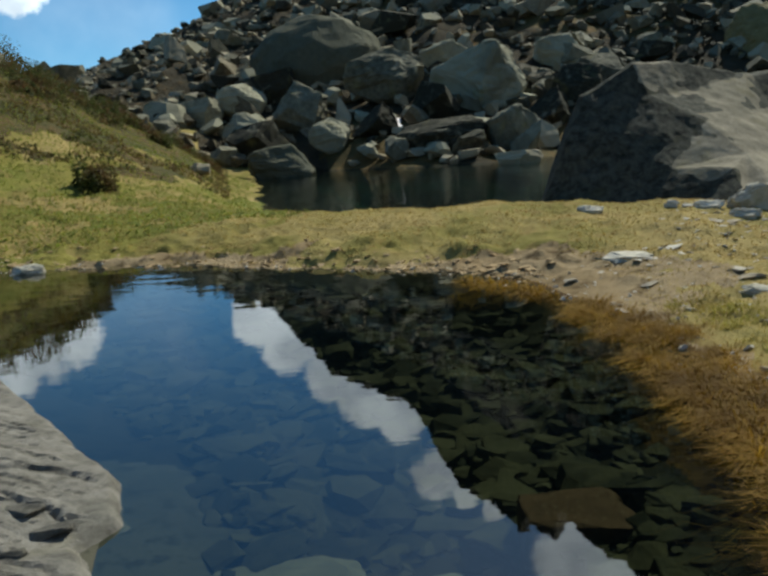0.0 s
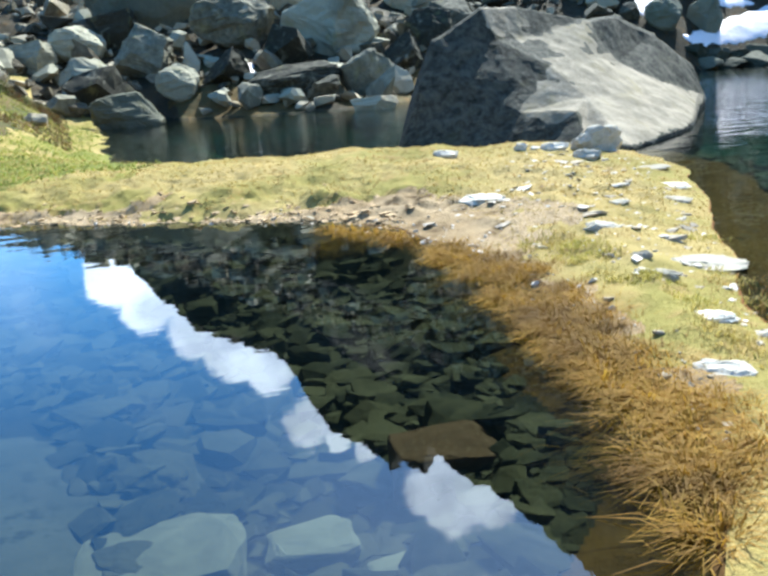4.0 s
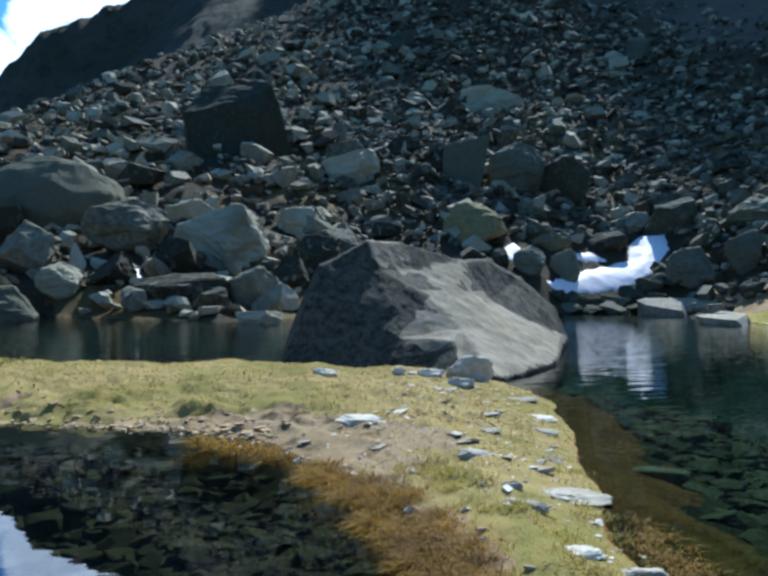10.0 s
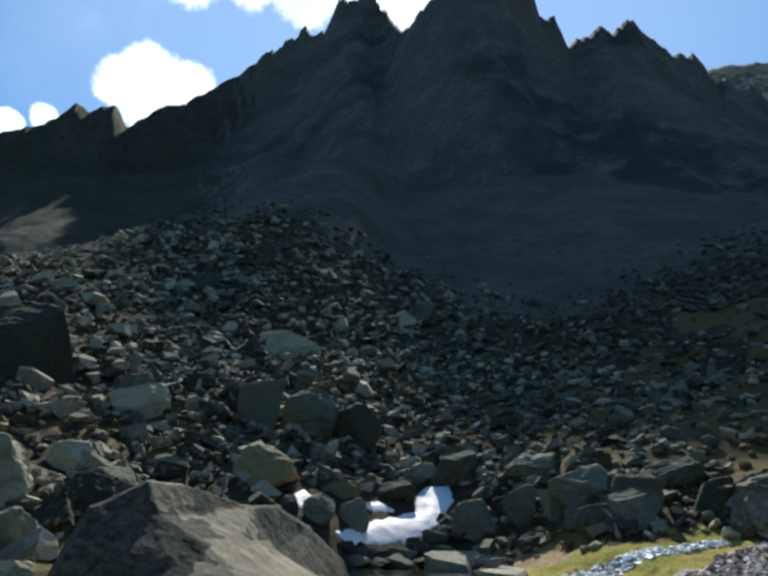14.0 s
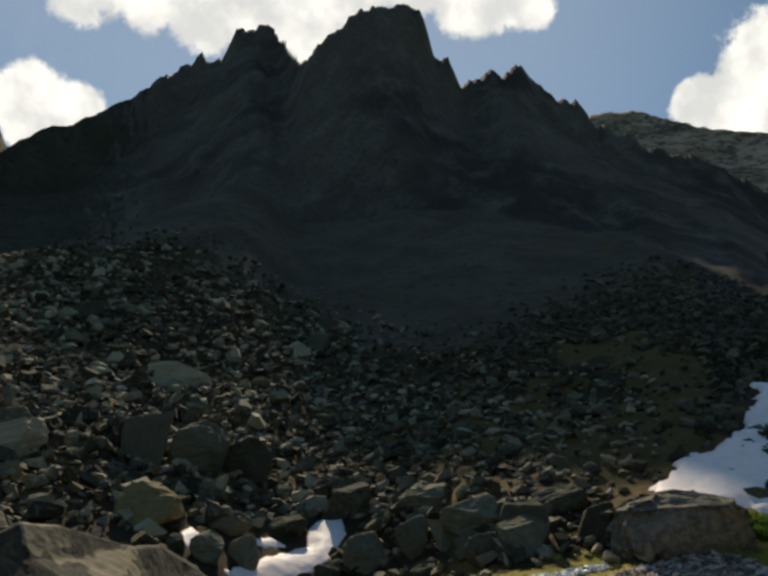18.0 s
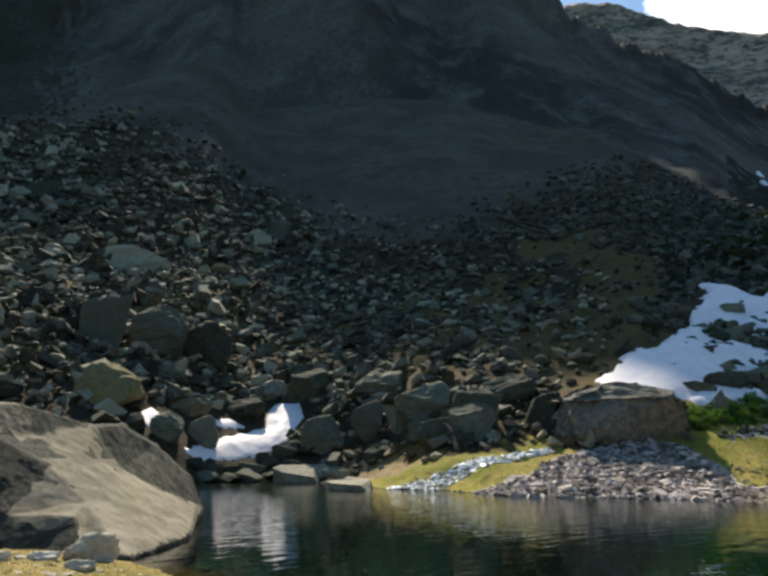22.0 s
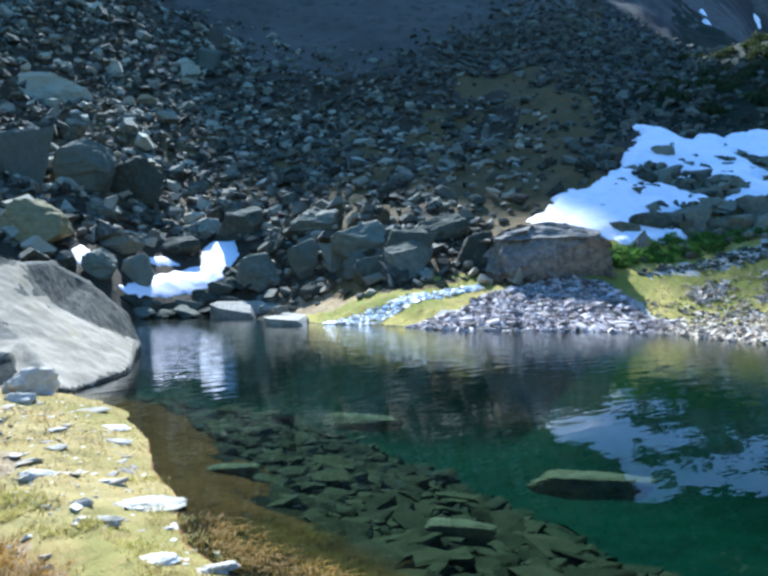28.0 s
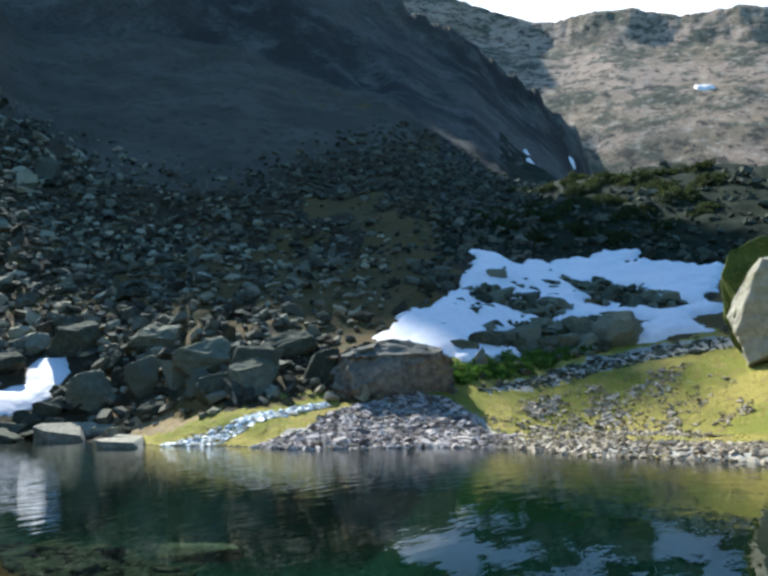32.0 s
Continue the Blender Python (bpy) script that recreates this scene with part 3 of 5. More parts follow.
def block_points(rng, planes, flat):
    """Corners of a block split along joints: a leaning box with some corners broken off by flat cuts."""
    normals = np.concatenate([np.eye(3), -np.eye(3)]) + rng.normal(size=(6, 3)) * 0.33
    extra = rng.normal(size=(planes, 3))
    normals = np.concatenate([normals, extra])
    normals /= np.linalg.norm(normals, axis=1)[:, None]
    reach = np.concatenate([rng.uniform(0.72, 1.05, 6), rng.uniform(0.62, 1.02, planes)])
    triples = np.array(list(itertools.combinations(range(len(normals)), 3)))
    sets = normals[triples]
    good = np.abs(np.linalg.det(sets)) > 0.05
    p = np.linalg.solve(sets[good], reach[triples[good]][:, :, None])[:, :, 0]
    p = p[(p @ normals.T <= reach + 1e-6).all(axis=1)]
    p[:, 2] *= flat
    return p


def split_triangles(v, f):
    """Each triangle into four."""
    e = np.sort(np.concatenate([f[:, [0, 1]], f[:, [1, 2]], f[:, [2, 0]]]), axis=1)
    pairs, back = np.unique(e, axis=0, return_inverse=True)
    mid = back.reshape(3, -1).T + len(v)
    v = np.concatenate([v, (v[pairs[:, 0]] + v[pairs[:, 1]]) / 2])
    a, b, c = f.T
    x, y, z = mid.T
    return v, np.concatenate([np.stack(t, 1) for t in ((a, x, z), (x, b, y), (z, y, c), (x, y, z))])


def point_normals(v, f):
    n = np.cross(v[f[:, 1]] - v[f[:, 0]], v[f[:, 2]] - v[f[:, 0]])
    out = np.zeros_like(v)
    for k in range(3):
        np.add.at(out, f[:, k], n)
    return out / np.maximum(np.linalg.norm(out, axis=1), 1e-9)[:, None]


def rock_arrays(rng, n=16, flat=0.8, boxy=0.6, cuts=0, rough=0.05, bevel=0.0, beds=0.45, planes=0):
    """A rock: the hull of scattered points, or a block of flat joint faces; edges broken, faces roughened; one across, its foot at zero."""
    bm = bmesh.new()
    for v in (block_points(rng, planes, flat) if planes else hull_points(rng, n, flat, boxy)):
        bm.verts.new(v)
    bmesh.ops.convex_hull(bm, input=bm.verts)
    bmesh.ops.delete(bm, geom=[v for v in bm.verts if not v.link_faces], context="VERTS")
    bmesh.ops.dissolve_limit(bm, angle_limit=radians(14), verts=bm.verts, edges=bm.edges)
    if bevel:
        bmesh.ops.bevel(bm, geom=bm.edges[:], offset=bevel, segments=1, affect="EDGES", clamp_overlap=True)
    bmesh.ops.triangulate(bm, faces=bm.faces)
    bm.verts.index_update()
    v = np.array([w.co[:] for w in bm.verts])
    f = np.array([[w.index for w in face.verts] for face in bm.faces])
    bm.free()
    if cuts:
        for k in range(cuts):
            v, f = split_triangles(v, f)
        off = rng.random(3) * 50
        step = []
        for q in v:
            p = Vector(q * 1.6 + off)
            step.append(noise.fractal(p, 1.0, 2.0, 4) * rough + noise.fractal(p * Vector((1.2, 1.2, 5.0)), 0.8, 2.0, 3) * rough * beds)
        v = v + point_normals(v, f) * np.array(step)[:, None]
    lo, hi = v.min(0), v.max(0)
    v = (v - (lo + hi) / 2) / (hi - lo)
    v[:, 2] += 0.5
    return v, f


def rock_mesh(rng, material, size=(1, 1, 1), at=(0, 0, 0), **shape):
    v, f = rock_arrays(rng, **shape)
    me = bpy.data.meshes.new("boulder")
    me.from_pydata((v * size + at).tolist(), [], f.tolist())
    me.materials.append(material)
    me.update()
    return me


def template_arrays(count, seed, **shape):
    """Small plain blocks as arrays of corners and triangles, for what is too many to count."""
    rng, out = np.random.default_rng(seed), []
    for k in range(count):
        v, f = rock_arrays(rng, **shape)
        out.append((v - (0, 0, 0.5), f))
    return out


def turn_matrices(rng, n, tilt):
    """n turns: any heading, and a lean of about tilt degrees."""
    a, b, c = rng.random(n) * 2 * np.pi, rng.normal(size=n) * radians(tilt), rng.normal(size=n) * radians(tilt)
    za, xa, ya = np.zeros((n, 3, 3)), np.zeros((n, 3, 3)), np.zeros((n, 3, 3))
    za[:, 0, 0], za[:, 0, 1], za[:, 1, 0], za[:, 1, 1], za[:, 2, 2] = np.cos(a), -np.sin(a), np.sin(a), np.cos(a), 1
    xa[:, 0, 0], xa[:, 1, 1], xa[:, 1, 2], xa[:, 2, 1], xa[:, 2, 2] = 1, np.cos(b), -np.sin(b), np.sin(b), np.cos(b)
    ya[:, 1, 1], ya[:, 0, 0], ya[:, 0, 2], ya[:, 2, 0], ya[:, 2, 2] = 1, np.cos(c), np.sin(c), -np.sin(c), np.cos(c)
    return xa @ ya @ za


def heap(name, templates, places, sizes, rng, tilt, material, label, category, flat=(0.5, 0.9), sink=0.1):
    """Very many loose pieces in one mesh."""
    n = len(places)
    turns = turn_matrices(rng, n, tilt)
    scale = sizes[:, None] * np.stack([np.ones(n), rng.uniform(0.6, 1.0, n), rng.uniform(*flat, n)], 1)
    pick = rng.integers(0, len(templates), n)
    verts, faces, start = [], [], 0
    for k, (v, f) in enumerate(templates):
        idx = np.nonzero(pick == k)[0]
        if not len(idx):
            continue
        w = np.einsum("nij,nvj->nvi", turns[idx], v[None] * scale[idx][:, None, :]) + places[idx][:, None, :]
        w[:, :, 2] += (scale[idx][:, 2] * (0.5 - sink))[:, None]
        verts.append(w.reshape(-1, 3))
        faces.append((f[None] + (np.arange(len(idx)) * len(v))[:, None, None]).reshape(-1, 3) + start)
        start += len(idx) * len(v)
    ob = mesh_object(name, np.concatenate(verts), np.concatenate(faces), [material])
    return tagged(ob, label, category, kind="stuff")


def on_ground(x, y):
    return np.stack([x, y, land(x, y)[0]], 1)


# ---- the great boulder at the lake's edge ----
def polar(az, r, z):
    return Vector((r * math.sin(radians(az)), r * math.cos(radians(az)), z))


def build_great_boulder():
    p = {"a": polar(11.6, 15.6, 0.10), "b1": polar(17.1, 15.0, -0.01), "b2": polar(22.3, 14.7, 0.05), "e6": polar(25.8, 14.4, 0.08), "s2": polar(28.7, 14.0, 0.05), "s1": polar(32.6, 17.2, 0.10), "t8": polar(33.5, 24.5, 0.20),
         "l1": polar(13.3, 16.2, 1.29), "l2": polar(14.5, 17.0, 2.33), "t1": polar(18.3, 17.4, 2.96), "t2": polar(20.7, 18.4, 2.93), "t3": polar(25.5, 20.4, 2.60), "t4": polar(27.6, 21.5, 2.76), "t5": polar(30.2, 23.0, 2.16),
         "t6": polar(32.5, 24.2, 1.28), "e1": polar(19.3, 17.0, 2.16), "e2": polar(23.0, 16.8, 1.55), "e3": polar(20.8, 15.5, 0.68), "e4": polar(22.7, 15.1, 0.48), "e5": polar(24.9, 15.2, 0.68), "d1": polar(27.7, 20.0, 1.46),
         "d2": polar(30.5, 20.6, 0.93), "d3": polar(33.1, 23.0, 0.43), "f1": polar(15.9, 16.3, 1.61), "g1": polar(20.2, 16.1, 1.29), "c0": polar(22.2, 18.3, 2.19), "c1": polar(25.5, 18.4, 1.71), "m1": polar(25.6, 16.1, 0.88),
         "m2": polar(29.1, 17.6, 0.82), "k1": polar(11, 23, -1.2), "k2": polar(20, 29, -1.2), "k3": polar(33.5, 33, -1.2)}
    base, crown = "a b1 b2 e6 s2 s1 t8".split(), "a l1 l2 t1 t2 t3 t4 t5 t6 t8".split()
    for low in base:
        p[low + "_"] = p[low] * 0.985 + Vector((0, 0, -1.2))
    # dark: front and flank, their shade partly in the colour; pale: the lit slab
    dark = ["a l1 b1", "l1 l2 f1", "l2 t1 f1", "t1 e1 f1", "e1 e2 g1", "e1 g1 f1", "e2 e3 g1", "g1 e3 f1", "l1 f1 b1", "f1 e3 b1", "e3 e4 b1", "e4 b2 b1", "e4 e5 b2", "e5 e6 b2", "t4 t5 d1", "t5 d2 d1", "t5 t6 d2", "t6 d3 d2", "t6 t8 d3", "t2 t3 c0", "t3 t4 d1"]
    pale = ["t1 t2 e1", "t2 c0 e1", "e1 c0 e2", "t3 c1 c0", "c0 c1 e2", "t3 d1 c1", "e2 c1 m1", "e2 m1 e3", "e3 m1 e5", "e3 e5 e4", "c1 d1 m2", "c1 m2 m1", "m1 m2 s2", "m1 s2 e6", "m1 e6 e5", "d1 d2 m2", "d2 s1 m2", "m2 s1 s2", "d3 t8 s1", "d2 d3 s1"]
    skirt = [f"{i} {j} {j}_" for i, j in zip(base, base[1:])] + [f"{i} {j}_ {i}_" for i, j in zip(base, base[1:])] + ["a a_ k1", "t8 t8_ k3"]
    backs = ["k1", "k1", "k1", "k1", "k2", "k2", "k2", "k2", "k3"]
    skirt += [f"{i} {j} {k}" for i, j, k in zip(crown, crown[1:], backs)] + ["t2 k1 k2", "t6 k2 k3"]
    bm = bmesh.new()
    v = {k: bm.verts.new(c) for k, c in p.items()}
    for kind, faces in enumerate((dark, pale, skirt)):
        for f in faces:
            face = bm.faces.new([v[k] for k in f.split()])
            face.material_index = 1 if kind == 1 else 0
    bmesh.ops.recalc_face_normals(bm, faces=bm.faces)
    for k in range(5):
        bmesh.ops.subdivide_edges(bm, edges=bm.edges[:], cuts=1, use_grid_fill=True)
        if k == 2:
            bmesh.ops.smooth_vert(bm, verts=bm.verts, factor=0.3, use_axis_x=True, use_axis_y=True, use_axis_z=True)
    bm.normal_update()
    strata = Vector((0.75, 0.35, -0.55)).normalized()
    across = strata.cross(Vector((0.2, -0.8, 0.5))).normalized()
    moves = []
    for w in bm.verts:
        q = w.co
        s = q.dot(across) * 2.2 + 0.5 * noise.noise(q * 0.5)
        beds = noise.noise(Vector((s * 0.8, 3.1, q.dot(strata) * 0.12))) * 0.12 + noise.noise(Vector((s * 2.1, 9.1, q.dot(strata) * 0.3))) * 0.03
        moves.append(w.normal * (0.07 * noise.fractal(q * 0.45, 1.0, 2.0, 3) + 0.022 * noise.fractal(q * 2.2, 0.8, 2.0, 4) + beds * 0.07))
    for w, m in zip(bm.verts, moves):
        w.co += m
    # the pale slab's ragged border
    centres = [f.calc_center_median() for f in bm.faces]
    before = [f.material_index for f in bm.faces]
    tree = kdtree.KDTree(len(centres))
    for k, c in enumerate(centres):
        tree.insert(c, k)
    tree.balance()
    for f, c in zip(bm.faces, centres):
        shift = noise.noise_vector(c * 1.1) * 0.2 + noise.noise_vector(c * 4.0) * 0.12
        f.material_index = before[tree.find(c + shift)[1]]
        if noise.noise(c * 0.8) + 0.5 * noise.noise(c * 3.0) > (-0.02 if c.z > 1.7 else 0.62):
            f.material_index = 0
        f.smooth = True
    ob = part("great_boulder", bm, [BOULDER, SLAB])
    return tagged(ob, "huge dark grey boulder with a pale tilted slab face", "boulder")


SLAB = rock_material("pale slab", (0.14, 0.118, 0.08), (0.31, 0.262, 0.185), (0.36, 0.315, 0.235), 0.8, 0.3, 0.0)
build_great_boulder()

# ---- single boulders ----
SHAPES = []
for k in range(18):
    rng = np.random.default_rng(100 + k)
    SHAPES.append(rock_mesh(rng, ROCK, planes=int(rng.integers(6, 13)), flat=rng.uniform(0.75, 1.0), cuts=3, rough=0.085, bevel=0.075))
WARM_SHAPES = [me.copy() for me in SHAPES]
DARK_SHAPES = [me.copy() for me in SHAPES]
MOSSY_SHAPES = [me.copy() for me in SHAPES]
WET_SHAPES = [me.copy() for me in SHAPES]
for shapes, m in ((WARM_SHAPES, ROCK_WARM), (DARK_SHAPES, DARK_STONE), (MOSSY_SHAPES, MOSSY_STONE), (WET_SHAPES, WET)):
    for me in shapes:
        me.materials.clear()
        me.materials.append(m)
FLAT_PALE = [rock_mesh(np.random.default_rng(140 + k), ROCK_PALE, n=26, flat=0.9, boxy=1.0, cuts=2, rough=0.22, bevel=0.06) for k in range(6)]
TURN = np.random.default_rng(5)


def boulder(name, x, y, w, h, label, category="boulder", shapes=SHAPES, shape=None, deep=0.85, lean=6, sink=0.14, group="", z=None, heading=None, tip=0):
    """A block whose front foot is at (x, y), w wide and h high as seen from the shore."""
    ob = new(name, shapes[int(TURN.integers(0, len(shapes))) if shape is None else shape])
    way = Vector((x, y, 0)).normalized()
    d = w * deep
    at = Vector((x, y, 0)) + way * d * 0.38
    foot = height(at.x, at.y) if z is None else z
    front = height(x, y) if z is None else z
    facing = math.degrees(math.atan2(-x, y)) + (TURN.uniform(-18, 18) if heading is None else heading)
    turn = pose(0, 0, 0, tip + TURN.normal() * lean, TURN.normal() * lean, facing)
    ob.matrix_world = Matrix.Translation((at.x, at.y, min(foot, front) - h * sink)) @ turn @ Matrix.Diagonal((w * 1.06, d, h * (1 + sink) + max(foot - front, 0) * 0.5, 1))
    return tagged(ob, label, category, group)


# talus blocks along the far shore: x, y, width, height
FAR_BANK = [(-4.5, 59.4, 10.3, 5.5), (0.6, 52.2, 5.2, 3.8), (-5.9, 50.7, 3.4, 3.5), (-8.7, 47.8, 3.6, 2.7), (-9.9, 54.5, 3.9, 2.7), (-3.2, 46.2, 2.6, 2.2),
            (-0.6, 46.0, 3.2, 2.2), (3.2, 42.4, 5.3, 1.9), (7.4, 42.6, 3.0, 2.5), (4.6, 41.0, 2.1, 1.2), (6.1, 50.0, 7.2, 3.6), (13.4, 57.5, 3.9, 2.2),
            (22.4, 72.0, 5.0, 3.5), (-12.4, 52.0, 3.0, 2.0), (-7.6, 57.5, 3.2, 2.6), (10.2, 47.0, 3.4, 2.6), (12.5, 50.5, 3.2, 2.8), (1.9, 56.0, 3.0, 2.6), (5.1, 59.2, 3.6, 2.4), (15.5, 53.0, 3.8, 2.4)]
DOME = rock_mesh(np.random.default_rng(78), DARK_STONE, n=110, flat=0.95, boxy=1.0, cuts=2, rough=0.06, bevel=0.03, beds=0.1)
HIGH_BLOCK = rock_mesh(np.random.default_rng(97), DARK_STONE, planes=9, flat=1.0, cuts=3, rough=0.05, bevel=0.02, beds=0.2)
for w in HIGH_BLOCK.vertices:
    w.co.x *= 1.0 - 0.5 * w.co.z
    w.co.y *= 1.0 - 0.4 * w.co.z
for k, (x, y, w, h) in enumerate(FAR_BANK):
    boulder("boulder", x, y, w, h, "dark grey angular boulder at the foot of the talus" if k else "large rounded grey boulder at the foot of the talus", group="talus boulders", shapes=SHAPES if k else [DOME], sink=0.14 if k else 0.3)
OCHRE = rock_material("ochre lichened rock", (0.072, 0.059, 0.025), (0.259, 0.207, 0.093), (0.302, 0.266, 0.136))
OCHRE_SHAPES = [SHAPES[3].copy()]
OCHRE_SHAPES[0].materials.clear()
OCHRE_SHAPES[0].materials.append(OCHRE)
EAST = [(27.5, 55.3, 5.3, 3.9), (37.9, 65.6, 5.8, 5.4), (42.8, 65.8, 5.6, 4.6), (36.6, 61.2, 3.2, 1.3), (33.2, 67.4, 4.9, 5.4), (34.9, 55.8, 4.2, 1.2), (42.0, 57.6, 4.4, 1.5), (30.2, 50.9, 2.8, 2.4), (34.2, 52.2, 2.7, 2.3),
        (42.9, 47.3, 4.0, 3.0), (43.4, 36.3, 4.2, 2.9), (40.9, 29.8, 3.5, 2.6), (48.9, 46.9, 5.6, 2.7), (43.1, 39.4, 2.4, 2.4), (40.2, 32.7, 2.6, 1.8), (46.3, 49.2, 3.6, 2.7),
        (43.6, 42.7, 2.5, 3.2), (48.2, 56.1, 4.9, 3.4), (49.2, 47.2, 4.7, 2.7), (41.6, 35.3, 2.2, 1.8), (42.0, 30.9, 3.6, 2.7), (47.4, 31.6, 4.2, 2.0), (44.0, 26.9, 2.4, 2.7), (40.8, 38.9, 2.1, 1.2)]
for x, y, w, h in EAST:
    ochre = (x, y) == (27.5, 55.3)
    boulder("boulder", x, y, w, h, "block of the boulder wall with ochre lichen" if ochre else "dark grey block of the boulder wall above the far shore", group="talus boulders", shapes=OCHRE_SHAPES if ochre else DARK_SHAPES if h > 4.5 or int(x * 10) % 4 == 0 else MOSSY_SHAPES)
UPPER = [(12.9, 80.9, 16.0, 7.8), (49.2, 128.5, 7.5, 3.5), (84.5, 108.1, 6.0, 4.0), (15.8, 86.0, 7.1, 2.8), (35.6, 73.2, 3.4, 4.4), (22.1, 70.4, 5.4, 3.0), (51.5, 98.8, 9.9, 3.4)]
for k, (x, y, w, h) in enumerate(UPPER):
    boulder("boulder", x, y, w, h, "large dark block lying high on the talus slope", group="talus boulders", lean=10, shapes=[HIGH_BLOCK] if k < 4 else SHAPES, sink=0.3)
SHORE = [(32.6, 49.0, 2.0, 0.8), (36.0, 48.4, 3.0, 0.8), (40.6, 49.0, 2.4, 0.9), (38.4, 49.4, 2.6, 0.7), (34.2, 48.8, 2.2, 0.7), (42.6, 49.6, 1.8, 1.0), (32.0, 49.9, 1.8, 0.7), (33.8, 50.1, 2.0, 0.6), (35.8, 50.3, 2.0, 0.7), (37.6, 50.5, 2.2, 0.8), (39.6, 50.5, 2.2, 1.2), (41.4, 50.2, 2.4, 1.5), (43.0, 51.2, 2.2, 1.4)]
for x, y, w, h in SHORE:
    boulder("boulder", x, y, w, h, "dark shaded rock below the edge of the snow patch", group="shore rocks", shapes=DARK_SHAPES)
SHORE_ROCK = rock_material("weathered shore rock", (0.20, 0.172, 0.122), (0.44, 0.385, 0.29), (0.50, 0.45, 0.35), 1.5, 0.6, 0.0)
TAN_BLOCKS = [rock_mesh(np.random.default_rng(190 + k), SHORE_ROCK, planes=4, flat=0.9, cuts=2, rough=0.04, bevel=0.03) for k in range(4)]
for x, y, w, h in [(37.6, 44.6, 3.4, 1.25), (33.8, 34.2, 2.4, 0.75), (39.9, 44.6, 2.4, 1.4), (30.6, 31.5, 2.6, 0.6)]:
    boulder("shore_rock", x, y, w, h, "pale weathered rock at the water's edge", shapes=TAN_BLOCKS, deep=0.8, z=-0.1, group="shore rocks", tip=17)
boulder("boulder", -5.6, 40.4, 3.7, 2.0, "grey block standing at the end of the far pond", shapes=DARK_SHAPES, shape=2, lean=5, z=-0.2)
boulder("boulder", 6.3, 35.6, 2.2, 0.8, "light-topped rock standing in the far pond", shapes=WARM_SHAPES, lean=8, z=-0.2, shape=9)
boulder("slab", 4.2, 46.0, 4.2, 1.0, "pale flat slab with yellow lichen lying on dark blocks", "slab", shapes=WARM_SHAPES, lean=3, z=1.6)


FLUTED = rock_material("brown fluted rock", (0.085, 0.074, 0.057), (0.25, 0.22, 0.172), (0.31, 0.28, 0.225), 1.0, 0.7, 0.0)


def grooved_mesh():
    """A broad flat-topped boulder with steep, fluted sides."""
    v, f = rock_arrays(np.random.default_rng(77), n=36, flat=0.85, boxy=0.8, cuts=4, rough=0.06, bevel=0.07, beds=0.0)
    way = point_normals(v, f)
    step = [noise.ridged_multi_fractal(Vector((p[0] * 7 + p[2] * 1.6, p[1] * 7, p[2] * 1.1)), 0.9, 2.0, 4, 1.0, 2.0) * 0.05 * (1 - abs(w[2])) - noise.fractal(Vector(p) * 9, 0.9, 2.0, 3) * 0.012 for p, w in zip(v, way)]
    v = v - way * np.array(step)[:, None]
    me = bpy.data.meshes.new("boulder")
    me.from_pydata(v.tolist(), [], f.tolist())
    me.materials.append(FLUTED)
    return me


boulder("boulder", 44.4, 21.5, 8.9, 3.6, "broad brown-grey fluted boulder on the grass behind the gravel", shapes=[grooved_mesh()], shape=0, lean=2, heading=0, sink=0.34)
for x, y, w, h in [(62.8, 10.1, 3.8, 3.0), (64.0, 13.2, 2.8, 2.0), (59.4, 16.3, 2.5, 2.4), (57.0, 19.0, 3.2, 1.6), (66.0, 11.6, 2.6, 1.8), (60.8, 13.9, 2.6, 1.5), (61.6, 12.0, 2.2, 1.4), (58.2, 18.0, 2.2, 1.5), (60.2, 15.0, 1.6, 1.2), (55.0, 20.3, 2.0, 1.2)]:
    boulder("boulder", x, y, w, h, "grey-green boulder at the foot of the snowfield", group="snowfield boulders", shapes=MOSSY_SHAPES)
for x, y, w, h in [(-6.5, 26.1, 0.75, 0.42), (-9.1, 44.3, 1.7, 0.85), (-13.9, 51.1, 2.8, 0.95)]:
    boulder("stone", x, y, w, h, "blue-grey stone at the foot of the grass hill", "stone", shapes=WARM_SHAPES)
for x, y, w, h in [(2.62, 8.1, 0.66, 0.20), (5.5, 11.1, 0.85, 0.62), (4.95, 10.3, 0.45, 0.26), (3.0, 11.1, 0.4, 0.16), (3.12, 6.2, 0.36, 0.2), (3.4, 5.0, 0.6, 0.16), (2.85, 4.7, 0.26, 0.2), (2.7, 3.92, 0.34, 0.15), (2.92, 3.6, 0.3, 0.16),
                   (2.3, 3.2, 0.32, 0.14), (2.95, 5.2, 0.18, 0.14), (2.8, 4.9, 0.15, 0.12), (5.1, 8.3, 0.5, 0.09), (5.6, 9.6, 0.5, 0.09), (4.6, 7.4, 0.36, 0.09), (4.2, 7.9, 0.22, 0.08), (3.7, 7.0, 0.26, 0.09), (4.3, 11.3, 0.25, 0.18), (4.7, 10.9, 0.45, 0.2), (-5.8, 11.6, 0.6, 0.3)]:
    boulder("stone", x, y, w * 0.95, h * (0.62 if y > 10 else 0.3), "pale lichen-grey stone bedded in the shore grass", "stone", shapes=FLAT_PALE, deep=0.62, lean=3, sink=0.6, group="shore stones", tip=7)

